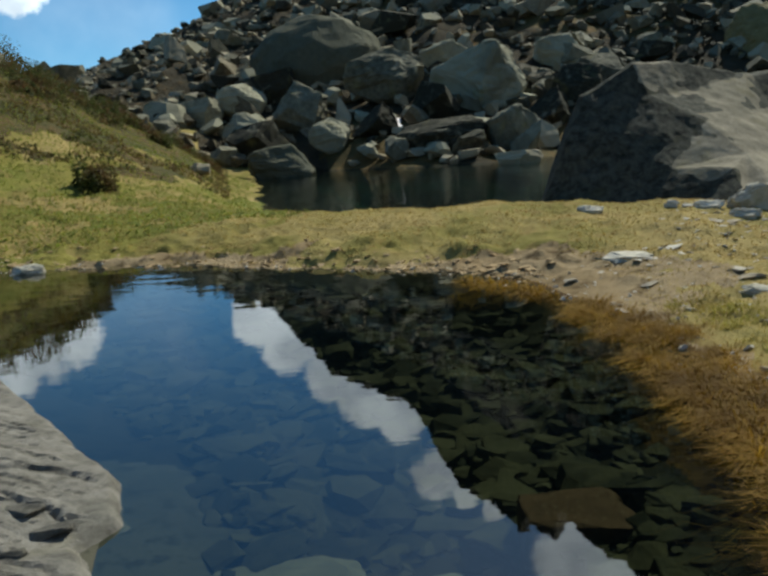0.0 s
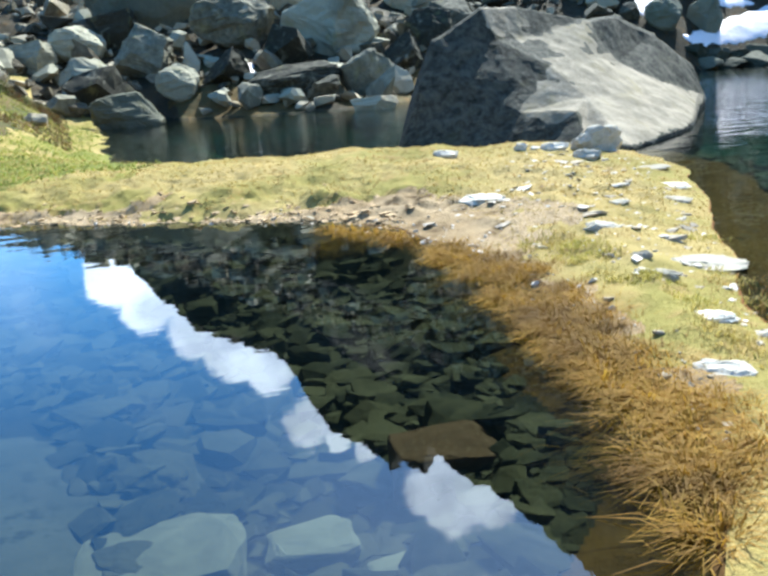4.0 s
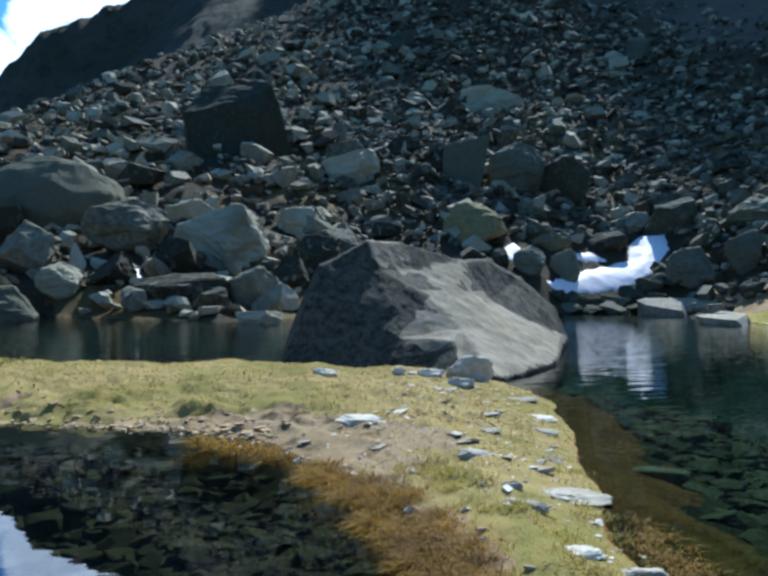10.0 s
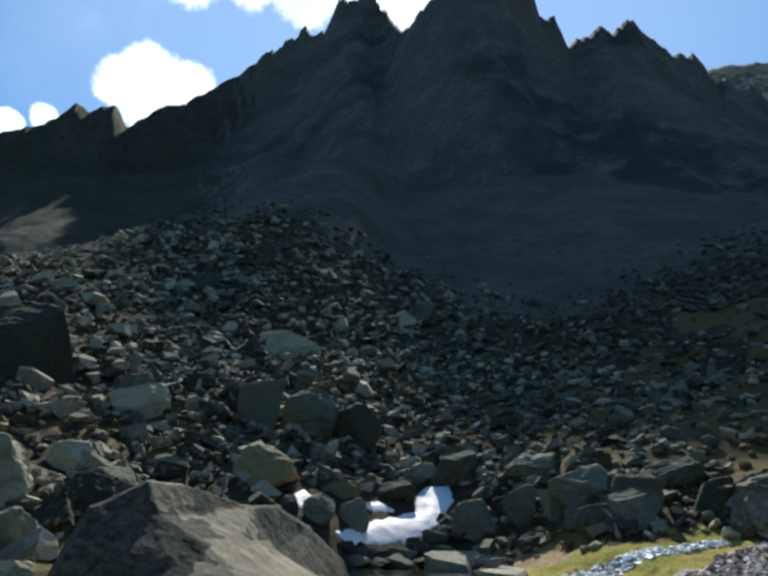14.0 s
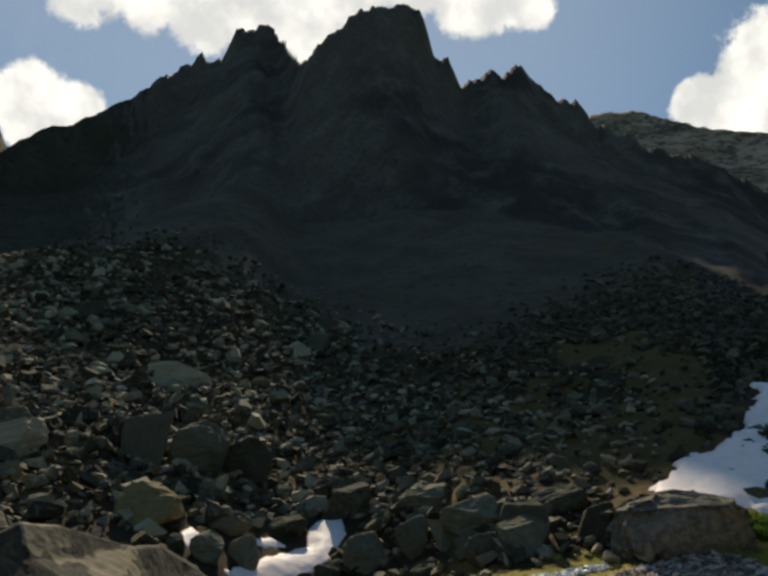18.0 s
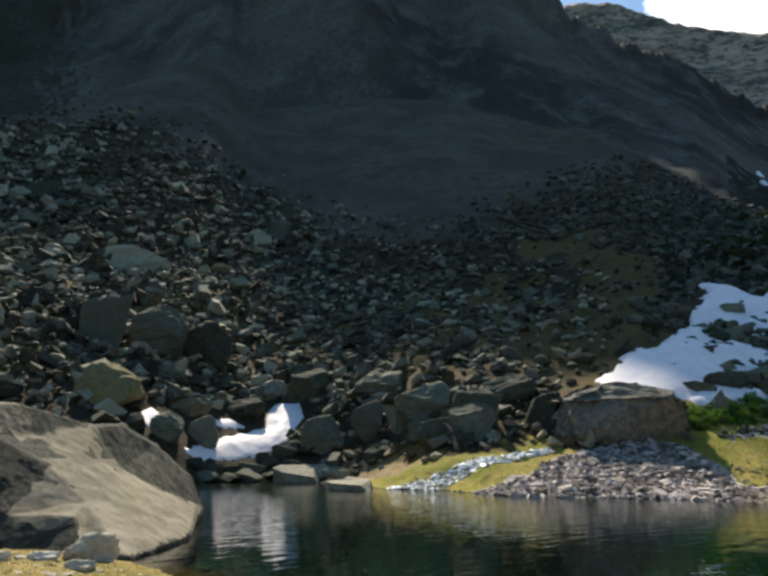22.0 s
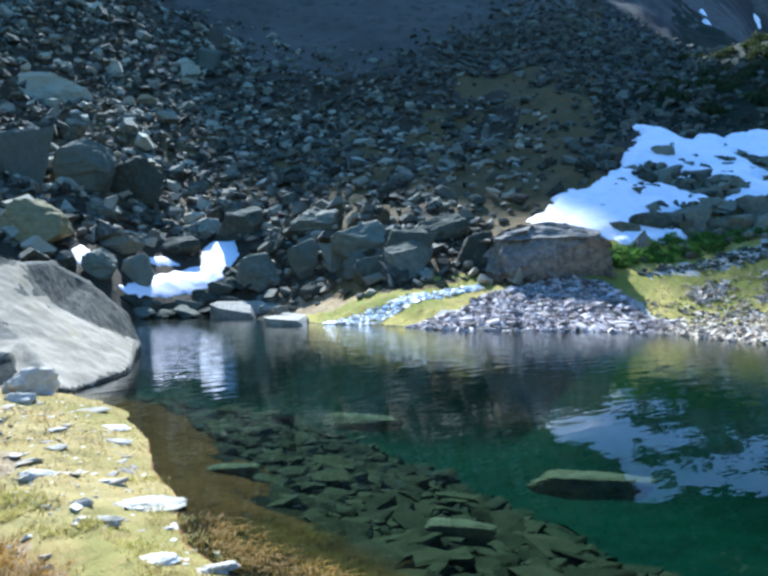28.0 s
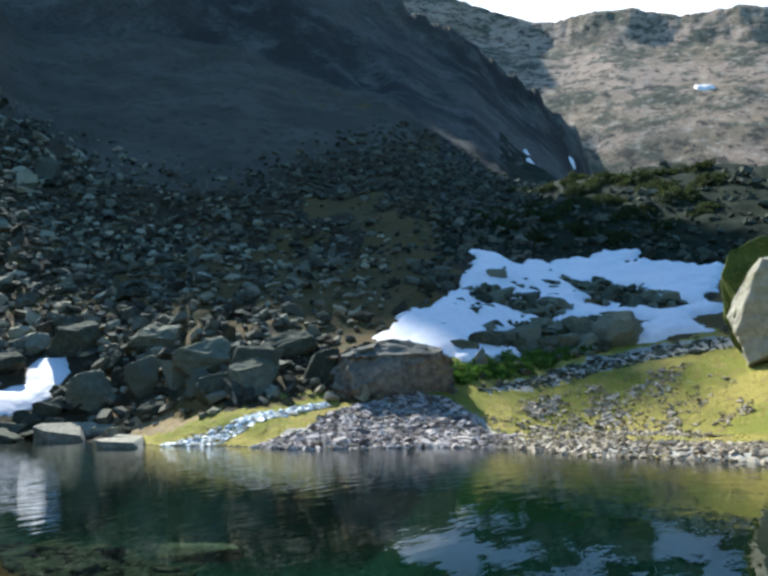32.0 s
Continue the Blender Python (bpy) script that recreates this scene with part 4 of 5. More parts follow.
# ---- talus: very many blocks ----
SNOW_LOW = [(32.0, 51.2), (34.4, 52.8), (36.8, 54.4), (40.3, 55.6), (43.2, 55.8), (45.2, 58.0), (47.0, 58.8), (48.2, 57.0), (46.9, 54.4), (45.0, 53.4), (43.2, 52.4), (38.8, 52.2), (35.0, 51.2), (32.6, 50.6)]
SNOW_SIDE = [(28.8, 54.2), (31.6, 56.0), (32.2, 54.4), (29.6, 52.6)]
SNOW_BACK = [(37.4, 56.4), (40.4, 57.6), (41.8, 56.2), (38.6, 55.6)]
SNOW_FIELD = [(49.6, 29.2), (55.6, 28.3), (62.7, 27.2), (72.5, 26.2), (74.6, 28.6), (92.6, 32.0), (89.3, 25.6), (96.2, 22.9), (104, 13.6), (97, 12.2), (93.5, 1.6), (70.3, 2.6), (62.4, 5.8),
              (61.8, 8.8), (69.0, 9.9), (69.9, 13.5), (63.7, 14.6), (58.5, 17.2), (54.6, 18.8), (53.6, 22.0), (50.5, 26.0)]
SNOW_GAP = [(84.6, 16.5), (85.4, 12.9), (73.2, 4.6), (71.2, 8.1), (76.5, 14.2)]
SNOW_RUBBLE = [(72.6, 26.6), (74.4, 24.6), (73.2, 21.6), (71.4, 20.6), (74.0, 17.2), (71.6, 15.6), (68.4, 17.6), (69.4, 19.8), (68.2, 22.4), (69.0, 24.6)]
SNOW_FOOT = [(64.9, 19.1), (66.2, 16.4), (70.3, 13.8), (69.4, 9.6), (62.4, 9.6), (57.6, 14.8), (57.2, 18.4), (61.0, 18.6)]
SNOW_AREAS = [SNOW_LOW, SNOW_SIDE, SNOW_BACK, SNOW_FIELD]
BLOCKS = template_arrays(30, 11, planes=8, flat=0.85)
CHIPS = template_arrays(16, 12, planes=5, flat=0.8)


def slope_points(rng, n, az0, az1, r0, r1, keep):
    """Scattered points on the slope, even over the ground, thinned by keep(az, r, foot, crest)."""
    az = rng.uniform(az0, az1, n)
    r = np.sqrt(rng.uniform(r0 ** 2, r1 ** 2, n))
    x, y = r * np.sin(np.radians(az)), r * np.cos(np.radians(az))
    z, d_lake, d_pond, d, r, az, foot, mid, crest, ridge = land(x, y)
    clear = np.minimum.reduce([edge_distance(x, y, np.array(p)) for p in SNOW_AREAS])
    ok = (d_lake > 0.25) & (clear > 0.8) & ~((az > 29) & (az < 41.5) & (r < 66)) & (rng.random(n) < keep(az, r, foot, crest))
    return np.stack([x, y, z], 1)[ok], r[ok], az[ok]


def coarse(az, r, foot, crest):
    """How much of the slope is covered by coarse blocks: all of the fan, thinning into fine scree higher up to the east."""
    top = np.interp(az, [-30, 0, 18, 26, 33, 40, 46, 52, 58, 66], [120, 165, 192, 186, 176, 160, 138, 124, 114, 100])
    return (r > foot - np.interp(az, [-9, -7, 42, 46], [1.5, 9, 9, 1.5])) * (r < np.minimum(crest * 1.02, 400)) * (1 - smooth(r, top * 0.7, top * 1.12))


rng = np.random.default_rng(21)
pts, r, az = slope_points(rng, 5600, -34, 62, 37, 215, coarse)
sizes = np.clip(rng.lognormal(0.5, 0.42, len(pts)), 0.8, 3.8) * np.interp(az, [-24, -10, 30, 55], [0.5, 1, 1, 0.6])
near = (sizes > 1.2) & (r < 82)
near &= np.cumsum(near) <= 150
BLOCK_MESHES = [rock_mesh(np.random.default_rng(230 + k), ROCK if k % 3 else ROCK_WARM, at=(0, 0, -0.5), planes=6 + k % 6, flat=0.85, cuts=2, rough=0.05, bevel=0.03) for k in range(20)]
for at, w, turn in zip(pts[near], sizes[near], turn_matrices(rng, near.sum(), 18)):
    ob = new("boulder", BLOCK_MESHES[int(rng.integers(0, len(BLOCK_MESHES)))])
    h = w * rng.uniform(0.45, 0.9)
    ob.matrix_world = Matrix.Translation((at[0], at[1], at[2] + h * 0.36)) @ Matrix(turn.tolist()).to_4x4() @ Matrix.Diagonal((w, w * rng.uniform(0.65, 1.0), h, 1))
    tagged(ob, "grey angular block lying in the lower talus", "boulder", "talus boulders")
pts, sizes = pts[~near], sizes[~near]
heap("boulder_field", BLOCKS, pts, sizes, rng, 13, ROCK, "dark grey talus of angular boulders covering the slope", "boulders", (0.32, 0.75), 0.12)
pts, r, az = slope_points(rng, 16000, -34, 64, 36, 200, coarse)
heap("boulder_field", BLOCKS, pts, np.clip(rng.lognormal(-0.1, 0.35, len(pts)), 0.45, 1.9) * np.interp(az, [-24, -10, 30, 55], [0.6, 1, 1, 0.8]), rng, 16, ROCK_WARM, "smaller grey and brownish talus blocks between the boulders", "boulders", (0.3, 0.7), 0.08)
pts, r, az = slope_points(rng, 52000, 16, 76, 46, 300, lambda az, r, foot, crest: (r > foot) * (r < crest * 1.05) * np.where(turfy(az, r) > 0.25, 0.14, 0.95) * (1 - smooth(r, fine_line(az) * 0.82, fine_line(az) * 1.16)) * (1 - 0.8 * smooth(r, 180, 300)))
heap("scree", CHIPS, pts, np.clip(rng.lognormal(-0.2, 0.48, len(pts)), 0.3, 2.3), rng, 25, SCREE_STONE, "fine dark scree below the cliffs", "scree", (0.3, 0.65), 0.08)
pts, r, az = slope_points(rng, 2600, 66, 96, 58, 170, lambda az, r, foot, crest: (r > foot + 9) * (1 - smooth(r, crest * 0.75, crest * 1.05)))
heap("scree", CHIPS, pts, np.clip(rng.lognormal(-0.1, 0.4, len(pts)), 0.4, 2.2), rng, 20, DARK_STONE, "loose rocks round the snowfield", "scree", (0.4, 0.8), 0.1)


# ---- snow ----
def scatter_in(poly, n, rng):
    poly = np.array(poly, float)
    lo, hi = poly.min(0), poly.max(0)
    p = rng.uniform(lo, hi, (n * 3, 2))
    return p[edge_distance(p[:, 0], p[:, 1], poly) < 0][:n]


def inside(px, py, poly):
    return -edge_distance(px, py, np.array(poly, float))


def snow_patch(name, polys, step, label, holes=(), ragged=0.6, thick=0.35, ramp=1.6):
    lo, hi = np.min([np.min(p, 0) for p in polys], 0) - 1, np.max([np.max(p, 0) for p in polys], 0) + 1
    xs, ys = np.arange(lo[0], hi[0], step), np.arange(lo[1], hi[1], step)
    x, y = np.meshgrid(xs, ys, indexing="ij")
    depth = np.max([inside(x, y, p) for p in polys], 0)
    for p in holes:
        depth = np.minimum(depth, -inside(x, y, p))
    depth = depth + ragged * fractal(x * 0.35, y * 0.35, 4, 3, 0.6)
    ground_z = land(x, y)[0]
    soft_z = ground_z
    for k in range(int(1.2 / step)):
        q = np.pad(soft_z, 1, mode="edge")
        soft_z = (q[:-2, 1:-1] + q[2:, 1:-1] + q[1:-1, :-2] + q[1:-1, 2:]) / 4
    z = np.maximum(soft_z, ground_z - 0.25) + thick * smooth(depth, 0, ramp) ** 0.6 - 0.03 + 0.06 * fractal(x * 0.8, y * 0.8, 3, 7) * smooth(depth, 0, 1)
    z = np.where(depth < 0.05, z - 0.6, z)
    nx, ny = x.shape
    i, j = np.meshgrid(np.arange(nx - 1), np.arange(ny - 1), indexing="ij")
    faces = np.stack([i * ny + j, (i + 1) * ny + j, (i + 1) * ny + j + 1, i * ny + j + 1], -1)
    keep = np.maximum.reduce([depth[:-1, :-1], depth[1:, :-1], depth[1:, 1:], depth[:-1, 1:]]) > 0
    ob = mesh_object(name, np.stack([x, y, z], -1).reshape(-1, 3), faces[keep], [SNOW], True)
    ob.data.update()
    return tagged(ob, label, "snow")


snow_patch("snow_patch", [SNOW_LOW, SNOW_SIDE, SNOW_BACK], 0.2, "bright old snow patch among the boulders above the lake", ragged=0.22, thick=0.45)
snow_patch("snow_patch", [[(0.0, 50.0), (1.3, 49.6), (1.4, 47.6), (0.2, 47.5)]], 0.15, "small remnant of snow between the boulders", ragged=0.15)
for x, y, a, b, thick in [(254, 67.6, 2.6, 1.6, 1.2), (242, 63.2, 2.8, 1.6, 1.2), (438, 88, 4.5, 2.4, 1.6), (1226, 33, 9.0, 16.0, 6.0)]:
    snow_patch("snow_patch", [[(x - a, y - 0.3 * b), (x - 0.2 * a, y - b), (x + a, y - 0.1 * b), (x + 0.5 * a, y + b), (x - 0.6 * a, y + 0.7 * b)]], a / 8, "small fleck of old snow high on the mountain", ragged=0.1 * a, thick=thick)
snow_patch("snowfield", [SNOW_FIELD], 0.4, "large snowfield in the hollow above the bank, studded with rocks", holes=[SNOW_GAP, SNOW_RUBBLE, SNOW_FOOT], ragged=1.5, thick=0.6)
rng = np.random.default_rng(33)
for x, y, w, h in [(63.5, 22.5, 1.9, 1.1), (60.6, 22.0, 1.5, 0.9), (62.0, 20.0, 2.1, 1.1), (59.0, 23.8, 1.3, 0.8), (66.5, 24.8, 1.6, 0.9), (70.5, 22.0, 3.2, 1.6), (73.0, 20.0, 2.8, 1.4), (71.5, 17.6, 2.4, 1.3),
                   (77.0, 20.5, 2.2, 1.1), (75.5, 24.0, 2.8, 1.5), (79.5, 18.6, 1.5, 0.9), (84.0, 20.5, 1.6, 0.9), (79.0, 24.5, 1.8, 1.1), (67.5, 20.0, 2.2, 1.2), (81.0, 12.0, 1.6, 0.8),
                   (69.2, 20.8, 1.5, 0.8), (68.2, 18.4, 1.8, 1.0), (72.4, 22.6, 1.6, 0.9), (74.2, 18.2, 1.7, 0.8), (70.0, 16.0, 1.6, 0.8), (72.8, 15.6, 1.4, 0.7), (66.0, 18.8, 1.4, 0.8), (76.4, 22.4, 1.5, 0.8),
                   (65.2, 17.0, 2.0, 1.1), (67.6, 15.4, 1.7, 0.9), (78.2, 21.8, 1.4, 0.7), (64.2, 24.6, 1.1, 0.6), (83.0, 16.0, 3.0, 1.2), (86.2, 15.2, 2.4, 1.0), (80.2, 14.6, 2.2, 0.9), (71.2, 12.0, 2.0, 1.1)]:
    boulder("boulder", x, y, w * 0.78, h * 0.85, "dark rock poking out of the snowfield", group="rocks in the snow", shapes=MOSSY_SHAPES)
for x, y in scatter_in([(59.5, 23.5), (63, 25.5), (74, 24.5), (86, 19.5), (84, 14), (74, 13.5), (66, 15.5), (60.5, 19.5)], 64, rng):
    w = rng.uniform(0.6, 1.7)
    boulder("boulder", x, y, w, w * rng.uniform(0.35, 0.6), "small dark rock poking out of the snowfield", group="rocks in the snow", shapes=MOSSY_SHAPES)

for area, n, size in ((SNOW_RUBBLE, 190, -0.35), (SNOW_FOOT, 170, -0.2), (SNOW_GAP, 150, -0.3)):
    p = scatter_in(area, n, rng)
    heap("scree", CHIPS, on_ground(p[:, 0], p[:, 1]), np.clip(rng.lognormal(size, 0.45, len(p)), 0.3, 2.2), rng, 20, MOSSY_STONE, "grey-green rubble melted out of the snowfield", "scree", (0.4, 0.75), 0.12)

# ---- far bank: gravel, stream, outcrop ----
rng = np.random.default_rng(41)


PEBBLE_WARM = rock_material("warm pale pebbles", (0.34, 0.28, 0.20), (0.62, 0.56, 0.47), (0.68, 0.62, 0.54), 1.0, 0.3, 0.7)
PEBBLE = rock_material("mixed grey pebbles", (0.12, 0.098, 0.083), (0.55, 0.46, 0.40), (0.63, 0.54, 0.48), 1.0, 0.3, 0.85)
BANK_STONE = rock_material("brown bank stones", (0.19, 0.145, 0.092), (0.52, 0.42, 0.30), (0.58, 0.50, 0.39), 1.0, 0.3, 0.85)
p = scatter_in(GRAVEL, 5200, rng)
heap("gravel_bank", CHIPS, on_ground(p[:, 0], p[:, 1]), np.clip(rng.lognormal(-1.3, 0.45, len(p)), 0.1, 0.9), rng, 18, PEBBLE, "fan of loose grey gravel on the far shore", "gravel", (0.22, 0.42), 0.25)
p = scatter_in(EAST_SHORE, 2400, rng)
heap("gravel_bank", CHIPS, on_ground(p[:, 0], p[:, 1]), np.clip(rng.lognormal(-1.6, 0.4, len(p)), 0.1, 0.5), rng, 25, BANK_STONE, "stony strip along the far grass bank", "gravel", (0.2, 0.4), 0.25)
p = scatter_in(BACK_STRIP, 900, rng)
heap("gravel_bank", CHIPS, on_ground(p[:, 0], p[:, 1]), np.clip(rng.lognormal(-1.25, 0.45, len(p)), 0.12, 0.8), rng, 20, MOSSY_STONE, "dark grey rubble strip behind the grass of the far bank", "gravel", (0.25, 0.5), 0.25)
p = scatter_in(BANK, 12000, rng)
p = p[stony(p[:, 0], p[:, 1]) > -0.3 + 0.85 * rng.random(len(p)) ** 0.6]
heap("gravel_bank", CHIPS, on_ground(p[:, 0], p[:, 1]), np.clip(rng.lognormal(-1.75, 0.5, len(p)), 0.08, 0.6), rng, 25, BANK_STONE, "stones showing through the grass of the far bank", "gravel", (0.2, 0.4), 0.25)
STREAM = [(33.6, 31.6), (35.6, 30.6), (37.0, 28.4), (39.0, 26.9), (42.0, 25.2), (41.4, 24.4), (38.0, 25.7), (35.6, 26.9), (33.9, 28.4)]
FOAM = surface("white running water", lambda n, pos: principled(n, n.mix(n.ramp(n.noise(pos, 4.0, 6.0), 0.38, 0.6), (0.55, 0.58, 0.58), (0.93, 0.94, 0.95)), 0.35, n.noise(pos, 9.0, 4.0), 0.6, 0.05))
p = scatter_in([(33.0, 31.8), (35.4, 30.4), (36.9, 28.4), (39.0, 26.9), (42.2, 25.2), (41.6, 24.6), (38.0, 25.9), (35.4, 27.2), (33.6, 28.9)], 1300, rng)
p = p[land(p[:, 0], p[:, 1])[0] > 0.02]
heap("stream", CHIPS, on_ground(p[:, 0], p[:, 1]), np.clip(rng.lognormal(-1.45, 0.45, len(p)), 0.1, 0.7), rng, 7, FOAM, "small white stream tumbling over stones into the lake", "stream", (0.12, 0.3), 0.1)
p = scatter_in(STREAM, 260, rng)
heap("stream_stones", CHIPS, on_ground(p[:, 0], p[:, 1]), np.clip(rng.lognormal(-1.5, 0.4, len(p)), 0.12, 0.6), rng, 14, ROCK_PALE, "pale washed stones in the little inflowing stream", "stones", (0.25, 0.5), 0.2)

# pale tan crag at the end of the far bank
TAN = rock_material("tan crag rock", (0.20, 0.17, 0.11), (0.44, 0.39, 0.29), (0.5, 0.46, 0.36), 0.6, 0.7, 0.1)
MOSS = ground_mix("moss and low heath", (0.05, 0.07, 0.015), (0.09, 0.11, 0.02), (0.14, 0.13, 0.03), 1.0)


def build_crag():
    crag = tagged(new("crag"), "pale tan rock crag with mossy ledges above the bank", "crag")
    crag.location = (55.0, 0.0, 0.0)
    for k, (x, y, w, d, h, m) in enumerate([(0.4, -2.6, 6.5, 8.0, 7.4, TAN), (3.0, -6.0, 9.0, 9.0, 10.5, TAN), (2.8, -0.8, 5.0, 5.0, 8.8, MOSS), (0.9, 0.2, 2.6, 2.2, 6.0, MOSS)]):
        me = rock_mesh(np.random.default_rng(300 + k), m, (w, d, h), (x, y, height(55 + x, y) - 0.8), planes=9, flat=1.0, cuts=4, rough=0.06, bevel=0.02, beds=0.35)
        face = new("moss_ledge" if m is MOSS else "rock_face", me)
        face.parent = crag
        tagged(face, "dark green mossy ledge" if m is MOSS else "")


build_crag()

# ---- the near pond: pale slab on the bank, stones on the bed ----
SLAB_EDGE = np.array([(-9.5, 10.0), (-5.2, 7.1), (-3.3, 5.75), (-2.28, 4.5), (-1.56, 3.64), (-1.42, 3.2), (-1.5, 2.95), (-1.36, 2.7), (-1.4, 2.4), (-1.3, 1.9), (-0.9, 0.9), (-9.5, 0.9)])
SLAB_NEAR = rock_material("pale bank rock", (0.09, 0.081, 0.067), (0.24, 0.219, 0.187), (0.30, 0.28, 0.246), 3.2, 1.0, 0.0, 0.2)


# darker copy of the bank rock, standing in for the plates' shaded sides
PLATE_ROCK = rock_material("bank rock darkened for shaded sides", (0.05, 0.046, 0.04), (0.17, 0.155, 0.13), (0.24, 0.22, 0.19), 3.2, 1.0, 0.0, 0.2)


def build_slab():
    """Layered pale rock sloping into the pond: thin beds that break off towards the viewer, with cracks across them."""
    step = 0.02
    x, y = np.meshgrid(np.arange(-5.6, -0.4, step), np.arange(1.2, 6.6, step), indexing="ij")
    e = -edge_distance(x, y, SLAB_EDGE) + 0.02 * fractal(x * 3, y * 3, 3, 4)
    z = 0.055 * smooth(e, -0.05, 0.02) + 0.26 * np.clip(e, 0, 0.5) + 0.12 * np.clip(e - 0.5, 0, 3) + np.where(e < 0, 0.26 + 0.5 * smooth(y, 3.0, 3.8), 0) * e
    warp = 0.10 * fractal(x * 0.8, y * 0.8, 3, 6) + 0.25 * x
    for pitch, rise, layer in ((0.46, 0.022, 1), (0.19, 0.016, 8), (0.085, 0.011, 11)):
        row = (y + warp) / pitch + 0.25 * fractal(x * 2.2, y * 2.2, 2, layer)
        bed = np.floor(row)
        joint = np.floor(x / (pitch * 2.2) + 0.37 * bed)
        own = value_noise(bed * 7.31 + joint * 3.17 + 0.5, joint * 5.77 + 0.5, layer) * 0.5 + 0.5
        z = z + rise * own * ((1 - (row - bed)) ** 1.3 - 0.35) * smooth(e, 0.0, 0.35)
        z = z - 1.6 * rise * (1 - smooth(row - bed, 0.02, 0.14)) * smooth(own, 0.45, 0.6) * smooth(e, 0.0, 0.2)
    z = z + 0.012 * fractal(x * 6, y * 6, 4, 2) + 0.06 * fractal(x * 2.2, y * 2.2, 4, 12, 0.6) * smooth(-e, 0.1, 0.5)
    z = np.maximum(z, land(x, y)[0] + np.where(e > 0.1, 0.03, -1.0))
    border = np.minimum.reduce([x + 5.6, y - 1.2, 6.6 - y]) + 0.3 * fractal(x * 1.2, y * 1.2, 3, 14)
    z = z - 0.6 * (1 - smooth(border, 0.15, 0.6))
    nx, ny = x.shape
    i, j = np.meshgrid(np.arange(nx - 1), np.arange(ny - 1), indexing="ij")
    faces = np.stack([i * ny + j, (i + 1) * ny + j, (i + 1) * ny + j + 1, i * ny + j + 1], -1)
    keep = ((e > -1.1) & (border > 0.1))[:-1, :-1]
    base = tagged(new("bank_slab"), "pale layered rock slab sloping into the pond", "rock slab")
    beds = mesh_object("rock_beds", np.stack([x, y, z], -1).reshape(-1, 3), faces[keep], [SLAB_NEAR])
    beds.parent = base
    # loose broken plates at the tip, their shaded sides put into a darker colour
    for k, (x, y, a, b, h, z, turn) in enumerate([(-1.62, 3.02, 0.30, 0.14, 0.09, 0.02, 20), (-1.83, 3.16, 0.34, 0.16, 0.08, 0.07, -12), (-1.96, 2.92, 0.30, 0.15, 0.08, 0.10, 14), (-1.70, 2.80, 0.22, 0.12, 0.08, 0.04, 40),
                                                  (-1.75, 2.55, 0.5, 0.2, 0.10, 0.06, 8), (-2.25, 2.6, 0.42, 0.18, 0.08, 0.14, -10), (-2.2, 3.1, 0.5, 0.22, 0.06, 0.17, -6), (-1.30, 3.02, 0.34, 0.16, 0.09, -0.12, 25),
                                                  (-1.12, 2.98, 0.2, 0.1, 0.07, -0.14, 10)]):
        me = rock_mesh(np.random.default_rng(520 + k), PLATE_ROCK, (a * 0.7, b * 0.8, h * 0.8), n=16, flat=0.9, boxy=0.45, cuts=2, rough=0.06, bevel=0.05)
        plate = new("plate", me)
        plate.parent = base
        plate.matrix_basis = pose(x, y, z + 0.025, 0, 0, turn) @ pose(0, 0, 0, -6, 3, 0)


build_slab()

rng = np.random.default_rng(61)
p = scatter_in(POND, 4600, rng)
p = p[(land(p[:, 0], p[:, 1])[0] < -0.11) & (edge_distance(p[:, 0], p[:, 1], SLAB_EDGE) > 0.4)]
size = np.clip(rng.lognormal(-1.8, 0.5, len(p)), 0.07, 0.42)
near = (np.hypot(p[:, 0], p[:, 1]) < 6.5) & (size > 0.16)
near &= np.cumsum(near) <= 260
LAKE_STONE = wet_material("stone on the lake bed", (0.032, 0.032, 0.018), (0.105, 0.100, 0.060), (0.14, 0.135, 0.085))
SLAB_WET = rock_material("pale slab under water", (0.14, 0.125, 0.085), (0.30, 0.275, 0.20), (0.36, 0.335, 0.255), 2.5, 0.6, 0.0)
LAKE_FLAT = [rock_mesh(np.random.default_rng(180 + k), SLAB_WET, n=22, flat=0.9, boxy=0.5, cuts=2, rough=0.07, bevel=0.06) for k in range(4)]
SLABS = template_arrays(18, 13, n=12, flat=0.6, boxy=0.5, cuts=1, rough=0.05)
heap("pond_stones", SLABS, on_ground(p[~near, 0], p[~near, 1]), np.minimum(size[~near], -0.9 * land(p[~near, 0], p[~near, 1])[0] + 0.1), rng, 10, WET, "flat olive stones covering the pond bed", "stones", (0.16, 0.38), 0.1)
for (x, y), w in zip(p[near], size[near]):
    boulder("pond_stone", x, y, w, w * rng.uniform(0.14, 0.28), "flat olive-brown stone on the pond bed", "stone", shapes=WET_SHAPES, lean=6, sink=0.1, group="pond bed stones", heading=rng.uniform(0, 360))
WET_BROWN = rock_material("brown stone under water", (0.035, 0.021, 0.013), (0.10, 0.058, 0.034), (0.30, 0.25, 0.18), 1.6, stain=0.05)
WET_GREY = rock_material("grey stone under water", (0.10, 0.092, 0.066), (0.20, 0.186, 0.145), (0.27, 0.255, 0.205), 2.5)
BLOCKY = [rock_mesh(np.random.default_rng(160 + k), WET, n=30, flat=0.9, boxy=0.42, cuts=2, rough=0.07, bevel=0.06) for k in range(6)]
BROWN_STONES = [me.copy() for me in BLOCKY[:1]]
GREY_STONES = [me.copy() for me in BLOCKY[1:5]]
